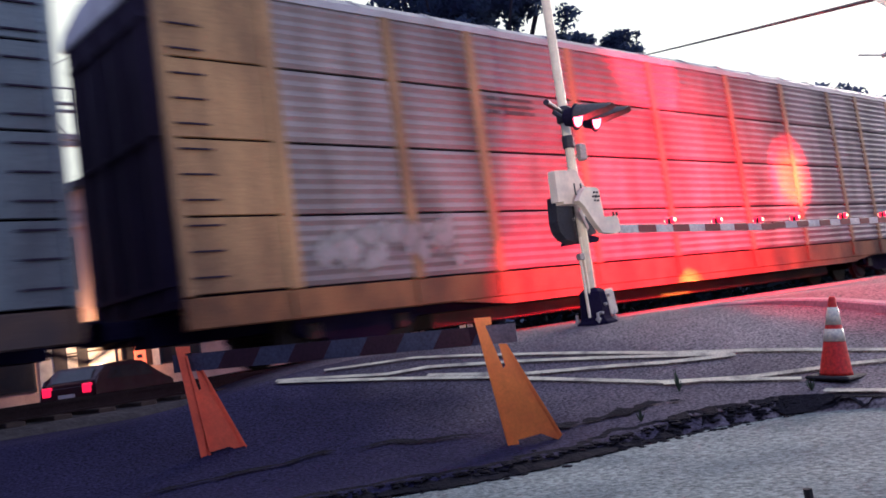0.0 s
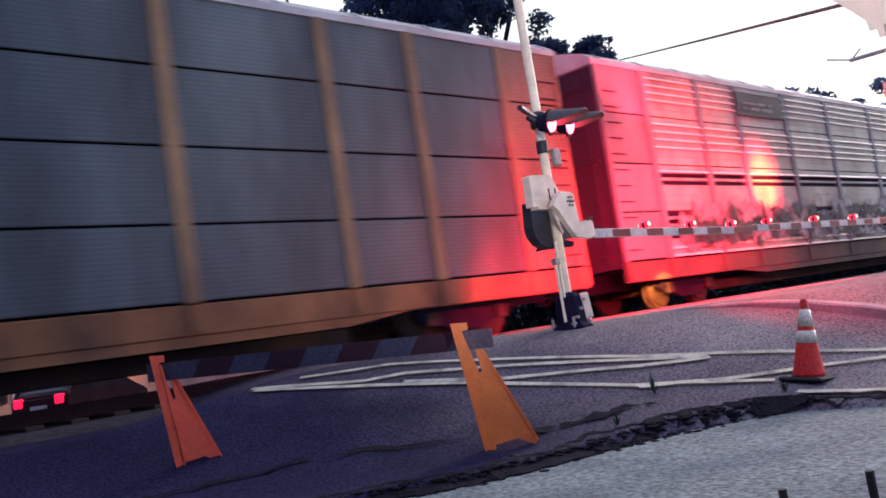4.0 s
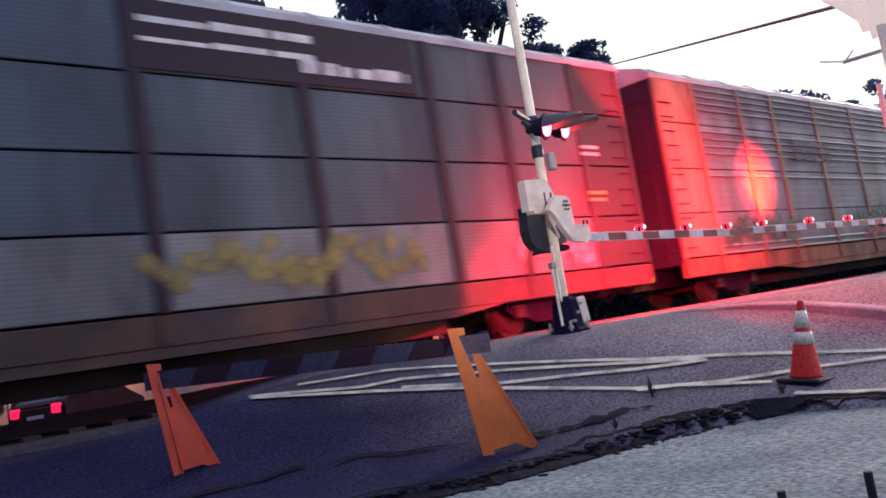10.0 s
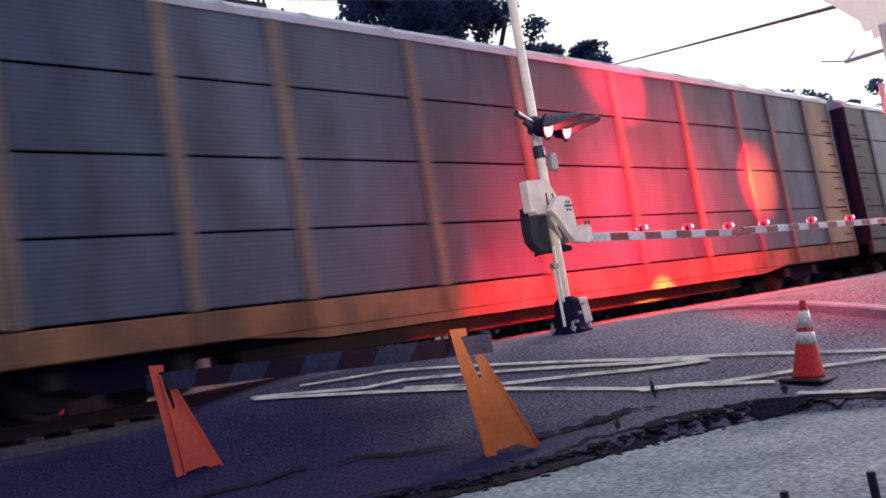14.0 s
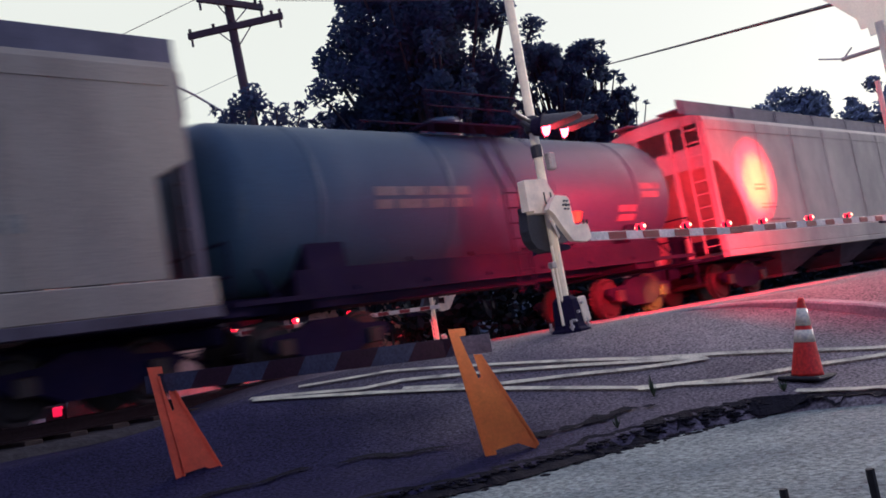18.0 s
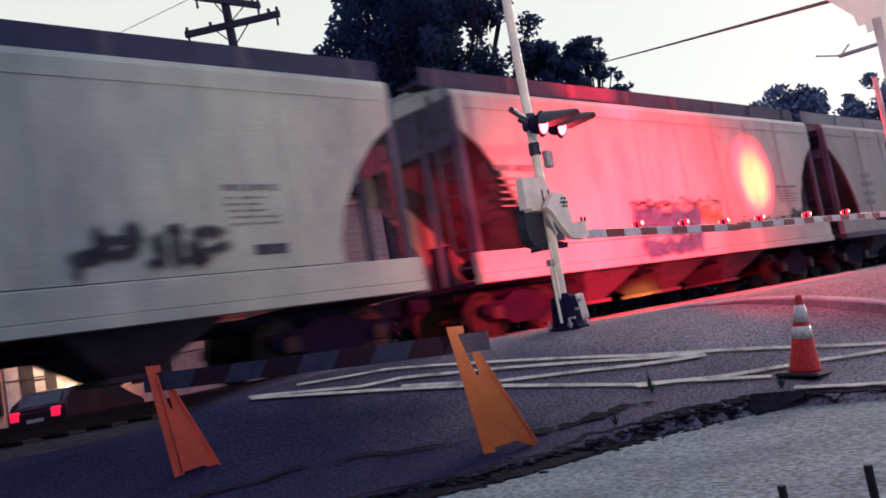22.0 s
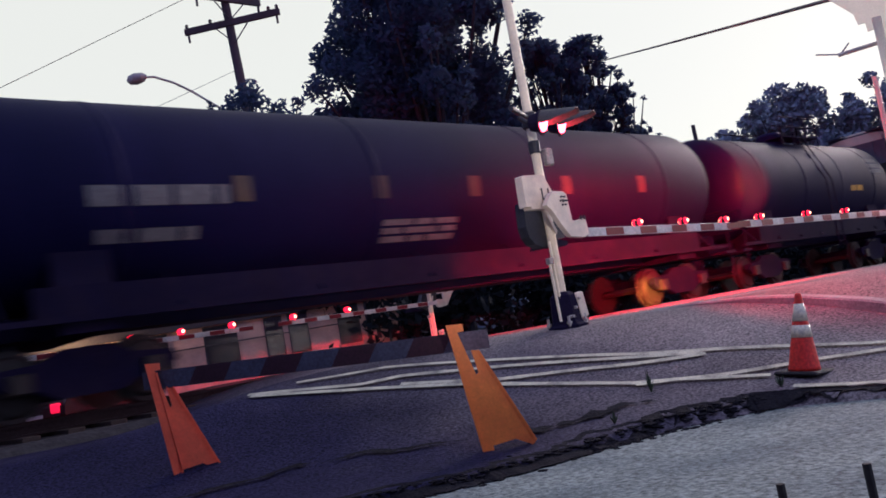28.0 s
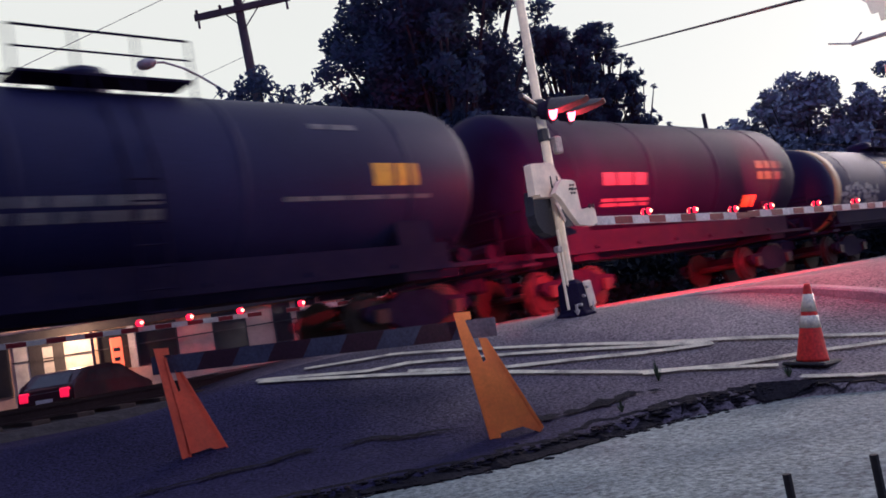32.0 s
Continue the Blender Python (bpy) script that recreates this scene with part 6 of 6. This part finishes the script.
for x0, x1 in ((-2.36, -1.93), (-0.87, -0.01)):
    part("lit_panel", box(B(), x0, x1, -0.05, -0.004, 0.15, 2.55), M_TRIM, house, "pale panel beside the door")
part("trim_strip", box(B(), -2.4, 8.2, -0.125, -0.108, 1.98, 2.02), M_ROOF, house)
part("low_wall", box(B(), 0.05, 8.0, -0.30, -0.08, 0.0, 1.26, 0.01), M_PEACH, house)
part("down_pipe", rod(B(), (0.04, -0.36, 0.0), (0.04, -0.36, 2.6), 0.045, 8), M_BLACK, house)
part("porch_post", box(B(), 1.10, 1.32, -0.24, -0.08, 1.27, 2.6), M_TRIM, house)

sign = thing("lit_sign", "small orange lit sign on two thin posts", "sign", (12.1, 27.6, 0.05), -28)
for x in (-0.14, 0.12):
    part("post", rod(B(), (x, 0, 0), (x, 0, 1.2), 0.022, 8), M_BLACK, sign)
face_ob = part("sign_box", box(B(), -0.17, 0.17, -0.06, 0.06, 1.02, 2.28, 0.02), G_SIGN, sign)
for k in range(3):
    part("lettering", box(B(), -0.09, 0.05 + 0.03 * k, -0.068, -0.061, 1.25 + 0.30 * k, 1.37 + 0.30 * k), M_INK, face_ob)

parked = thing("car", "dark red parked hatchback with glowing tail lights", "car", (10.45, 26.02, 0.0), -146)
bm = B()
slab(bm, [(-2.0, 0.30), (1.95, 0.32), (2.02, 0.60), (1.98, 1.05), (1.72, 1.16), (1.30, 1.50), (0.2, 1.56), (-0.55, 1.48), (-1.15, 1.05), (-2.0, 0.88)], side_plane(-0.86), 1.72)
bmesh.ops.bevel(bm, geom=bm.edges[:], offset=0.07, segments=2, affect="EDGES")
part("body", bm, M_CAR, parked)
part("side_glass", slab(B(), [(-0.95, 1.06), (1.45, 1.10), (1.15, 1.42), (-0.45, 1.42)], side_plane(-0.866), 1.732), M_GLASSDARK, parked)
bm = B()
slab(bm, [(-0.60, 0.0), (0.60, 0.0), (0.52, 0.46), (-0.52, 0.46)], Matrix.Translation((1.77, 0, 1.13)) @ Matrix(((0, -0.77, 0.64, 0), (1, 0, 0, 0), (0, 0.64, 0.77, 0), (0, 0, 0, 1))), 0.02)
part("rear_glass", bm, M_GLASSDARK, parked)
part("bumper", box(B(), 1.90, 2.10, -0.84, 0.84, 0.34, 0.56, 0.04), M_CAR, parked)
part("number_plate", box(B(), 2.00, 2.03, -0.25, 0.25, 0.70, 0.82, 0.004), M_TRIM, parked)
for x in (-1.3, 1.30):
    for y in (-0.80, 0.80):
        wheel = part("wheel", lathe(B(), [(0.2, -0.1), (0.33, -0.1), (0.33, 0.1), (0.2, 0.1)], Matrix.Translation((x, y, 0.33)) @ Matrix.Rotation(radians(90), 4, "X"), 18), M_RUBBER, parked)
        part("rim", lathe(B(), [(0.02, -0.105), (0.19, -0.105), (0.19, 0.105), (0.02, 0.105)], Matrix.Translation((x, y, 0.33)) @ Matrix.Rotation(radians(90), 4, "X"), 14), M_RAIL, wheel)
for y in (-0.62, 0.62):
    part("tail_light", box(B(), 1.90, 2.025, y - 0.14, y + 0.14, 0.80, 1.06, 0.03), G_TAIL, parked)


# brick blocks added off to the left, only to cut light from that side
def light_blocker(x0, x1, y0, y1, h, label):
    ob = thing("building", label, "building", (0, 0, 0), group="plain buildings")
    part("wall", box(B(), x0, x1, y0, y1, -0.2, h, 0.03), M_BRICK, ob)
    part("roof", box(B(), x0 - 0.3, x1 + 0.3, y0 - 0.3, y1 + 0.3, h + 0.004, h + 0.3, 0.03), M_ROOF, ob)
    for k in range(4):
        y = y0 + (k + 0.5) * (y1 - y0) / 4
        part("window", box(B(), x1, x1 + 0.03, y - 0.6, y + 0.6, 1.2, 2.7), M_GLASSDARK, ob)
    return ob


light_blocker(-16, -8, -8, 8.5, 8.0, "plain dark brick block added beside the lot to cut light")
light_blocker(-18, -9, 17, 42, 9.0, "plain dark brick block added beyond the track to cut light")


# ---- trees ----
def leaf_cloud(bm, blobs, per, size, rr):
    for cx, cy, cz, r in blobs:
        for _ in range(int(per * r * r)):
            v = Vector((rr.gauss(0, 1), rr.gauss(0, 1), rr.gauss(0, 1)))
            v = v.normalized() * r * (rr.random() ** 0.4)
            c = Vector((cx, cy, cz)) + v
            a = Vector((rr.gauss(0, 1), rr.gauss(0, 1), rr.gauss(0, 0.7))).normalized() * size * rr.uniform(0.6, 1.3)
            b = a.cross(Vector((rr.gauss(0, 1), rr.gauss(0, 1), rr.gauss(0, 1)))).normalized() * size * rr.uniform(0.35, 0.6)
            bm.faces.new([bm.verts.new(q) for q in (c - a, c - b * 0.9, c + a, c + b)])


def tree(label, x, y, z, height, spread, bottom, seed, leaf, size=0.26, per=46, count=46, squash=1.0):
    rr = random.Random(seed)
    ob = thing("tree", label, "tree", (x, y, z), group="trees beyond the track")
    bm = B()
    h0 = bottom * 0.75
    rod(bm, (0, 0, -0.3), (0.1, 0, h0), 0.035 * height * 0.6, 10, 0.026 * height * 0.6)
    blobs = []
    mid, half = (bottom + height) / 2, (height - bottom) / 2
    for k in range(count):
        u = rr.uniform(-1, 1)
        a = rr.uniform(0, 6.283)
        rad = math.sqrt(max(0.0, 1 - u * u)) * (0.95 - 0.25 * max(0, u))
        q = rr.uniform(0.05, 1.0) ** 0.6
        r = rr.uniform(0.13, 0.27) * spread * (1.0 if q < 0.8 else 0.75)
        blobs.append((math.cos(a) * rad * spread * q, math.sin(a) * rad * spread * q, mid + u * half * 0.9 * squash, r))
    for k in range(count // 4):
        u, a = rr.uniform(-0.75, 0.98), rr.uniform(0, 6.283)
        rad = math.sqrt(1 - u * u) * rr.uniform(0.95, 1.2) * spread
        blobs.append((math.cos(a) * rad, math.sin(a) * rad, mid + u * half * rr.uniform(0.9, 1.08) * squash, rr.uniform(0.06, 0.13) * spread))
    for cx, cy, cz, r in blobs[::2]:
        p = Vector((0.1, 0, min(h0, cz * 0.7)))
        mid_p = p.lerp(Vector((cx, cy, cz)), 0.5) + Vector((0, 0, 0.06 * height))
        rod(bm, p, mid_p, 0.005 * height, 6, 0.004 * height)
        rod(bm, mid_p, (cx, cy, cz), 0.004 * height, 6, 0.002 * height)
    part("trunk", bm, M_BARK, ob)
    bm = B()
    leaf_cloud(bm, blobs, per, size, rr)
    part("crown", bm, leaf, ob)
    return ob


tree("large dark leafy tree behind the railway track", 33.2, 32.6, 0.5, 25.5, 5.7, 1.6, 2, M_LEAF, 0.20, 300, 240)
tree("dark leafy tree beside the large one", 29.6, 35.5, 0.5, 13.6, 3.4, 2.0, 7, M_LEAF, 0.21, 300, 70)
tree("dark leafy tree with a rounded crown", 39.6, 29.6, 0.5, 15.9, 2.5, 8.5, 3, M_LEAF, 0.19, 380, 80)
tree("dark leafy tree with a blunt crown", 42.4, 29.0, 0.5, 16.2, 2.1, 9.0, 16, M_LEAF, 0.19, 420, 80)
tree("dark leafy tree with a low crown", 43.9, 28.0, 0.5, 13.3, 1.6, 7.5, 4, M_LEAF, 0.18, 480, 60)
tree("broad dark leafy tree below the others", 41.4, 29.6, 0.5, 12.8, 3.5, 1.5, 19, M_LEAF, 0.20, 420, 130)
tree("small dark leafy tree near the track", 46.6, 28.0, 0.4, 10.2, 0.95, 1.0, 5, M_LEAF, 0.18, 700, 140)
tree("small dark leafy tree beside the vine-grown one", 15.4, 27.8, 0.4, 9.0, 1.15, 5.6, 17, M_LEAF, 0.13, 420, 26)
tree("low dark leafy tree at the foot of the large one", 26.6, 34.0, 0.5, 12.0, 1.6, 3.0, 18, M_LEAF, 0.2, 420, 60)
tree("small dark vine-grown tree by the utility pole", 18.8, 27.3, 0.5, 11.0, 2.3, 5.8, 6, M_LEAF, 0.14, 420, 34)
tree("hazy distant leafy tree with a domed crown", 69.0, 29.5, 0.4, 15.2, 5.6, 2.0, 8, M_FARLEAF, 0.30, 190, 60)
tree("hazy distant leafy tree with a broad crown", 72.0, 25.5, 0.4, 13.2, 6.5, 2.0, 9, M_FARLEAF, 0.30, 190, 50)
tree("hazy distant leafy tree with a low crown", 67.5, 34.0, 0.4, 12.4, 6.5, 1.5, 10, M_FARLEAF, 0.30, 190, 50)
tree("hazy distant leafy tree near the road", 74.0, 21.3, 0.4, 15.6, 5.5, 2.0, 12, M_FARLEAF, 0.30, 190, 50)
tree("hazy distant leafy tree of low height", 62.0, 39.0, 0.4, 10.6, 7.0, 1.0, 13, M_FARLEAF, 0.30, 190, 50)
tree("low dark tree behind the others", 56.0, 34.0, 0.4, 10.2, 3.6, 1.5, 14, M_LEAF, 0.32, 130, 40)
tree("low dark tree near the house", 25.0, 37.0, 0.4, 9.5, 3.6, 1.5, 15, M_LEAF, 0.32, 150, 40)
distant_pole = part("utility_pole", rod(B(), (49.6, 26.7, 0.3), (49.2, 26.7, 10.9), 0.16, 10, 0.12), M_WOOD)
tagged(distant_pole, "distant dark wooden pole", "utility pole")
# a ring of leaves added to close the horizon
bm = B()
rr = random.Random(77)
blobs = []
for k in range(420):
    a = rr.uniform(radians(8), radians(110))
    dist = rr.uniform(95, 130)
    r = rr.uniform(2.0, 3.6)
    blobs.append((dist * math.cos(a), dist * math.sin(a), rr.uniform(1.0, 5.5), r))
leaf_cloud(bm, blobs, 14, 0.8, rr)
tagged(part("far_woods", bm, M_FARLEAF), "far low line of haze-pale leaves added to close the horizon", "woods", kind="stuff")


# leaf mass added to close the gap under the train, shade in its colour
bm = B()
rr = random.Random(78)
blobs = []
for k in range(340):
    x = rr.uniform(17.5, 95)
    blobs.append((x, 23.5 + 0.06 * (x - 17) + rr.uniform(-1.0, 1.0), 0.1 + rr.uniform(0.1, 2.9), rr.uniform(0.6, 1.1)))
for k in range(60):
    blobs.append((rr.uniform(-12, 6.0), rr.uniform(27, 30), 0.5 + rr.uniform(0.1, 2.2), rr.uniform(0.6, 1.1)))
for k in range(90):
    blobs.append((rr.uniform(19, 33), rr.uniform(31, 36), 0.3 + rr.uniform(0.1, 3.0), rr.uniform(0.7, 1.2)))
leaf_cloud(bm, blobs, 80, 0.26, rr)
tagged(part("hedge", bm, M_HEDGE), "leaf mass added to close the dark gap beyond the railway track", "hedge", kind="stuff")


# ---- the train's run ----
def motions():
    for ob in TRAIN:
        x0 = ob.location.x
        walk(ob, [(t, pose(x0 + SPEED * t, TRACK, RAIL)) for t in (0.0, 8.0, 16.0, 24.0, 32.0)])


motions()
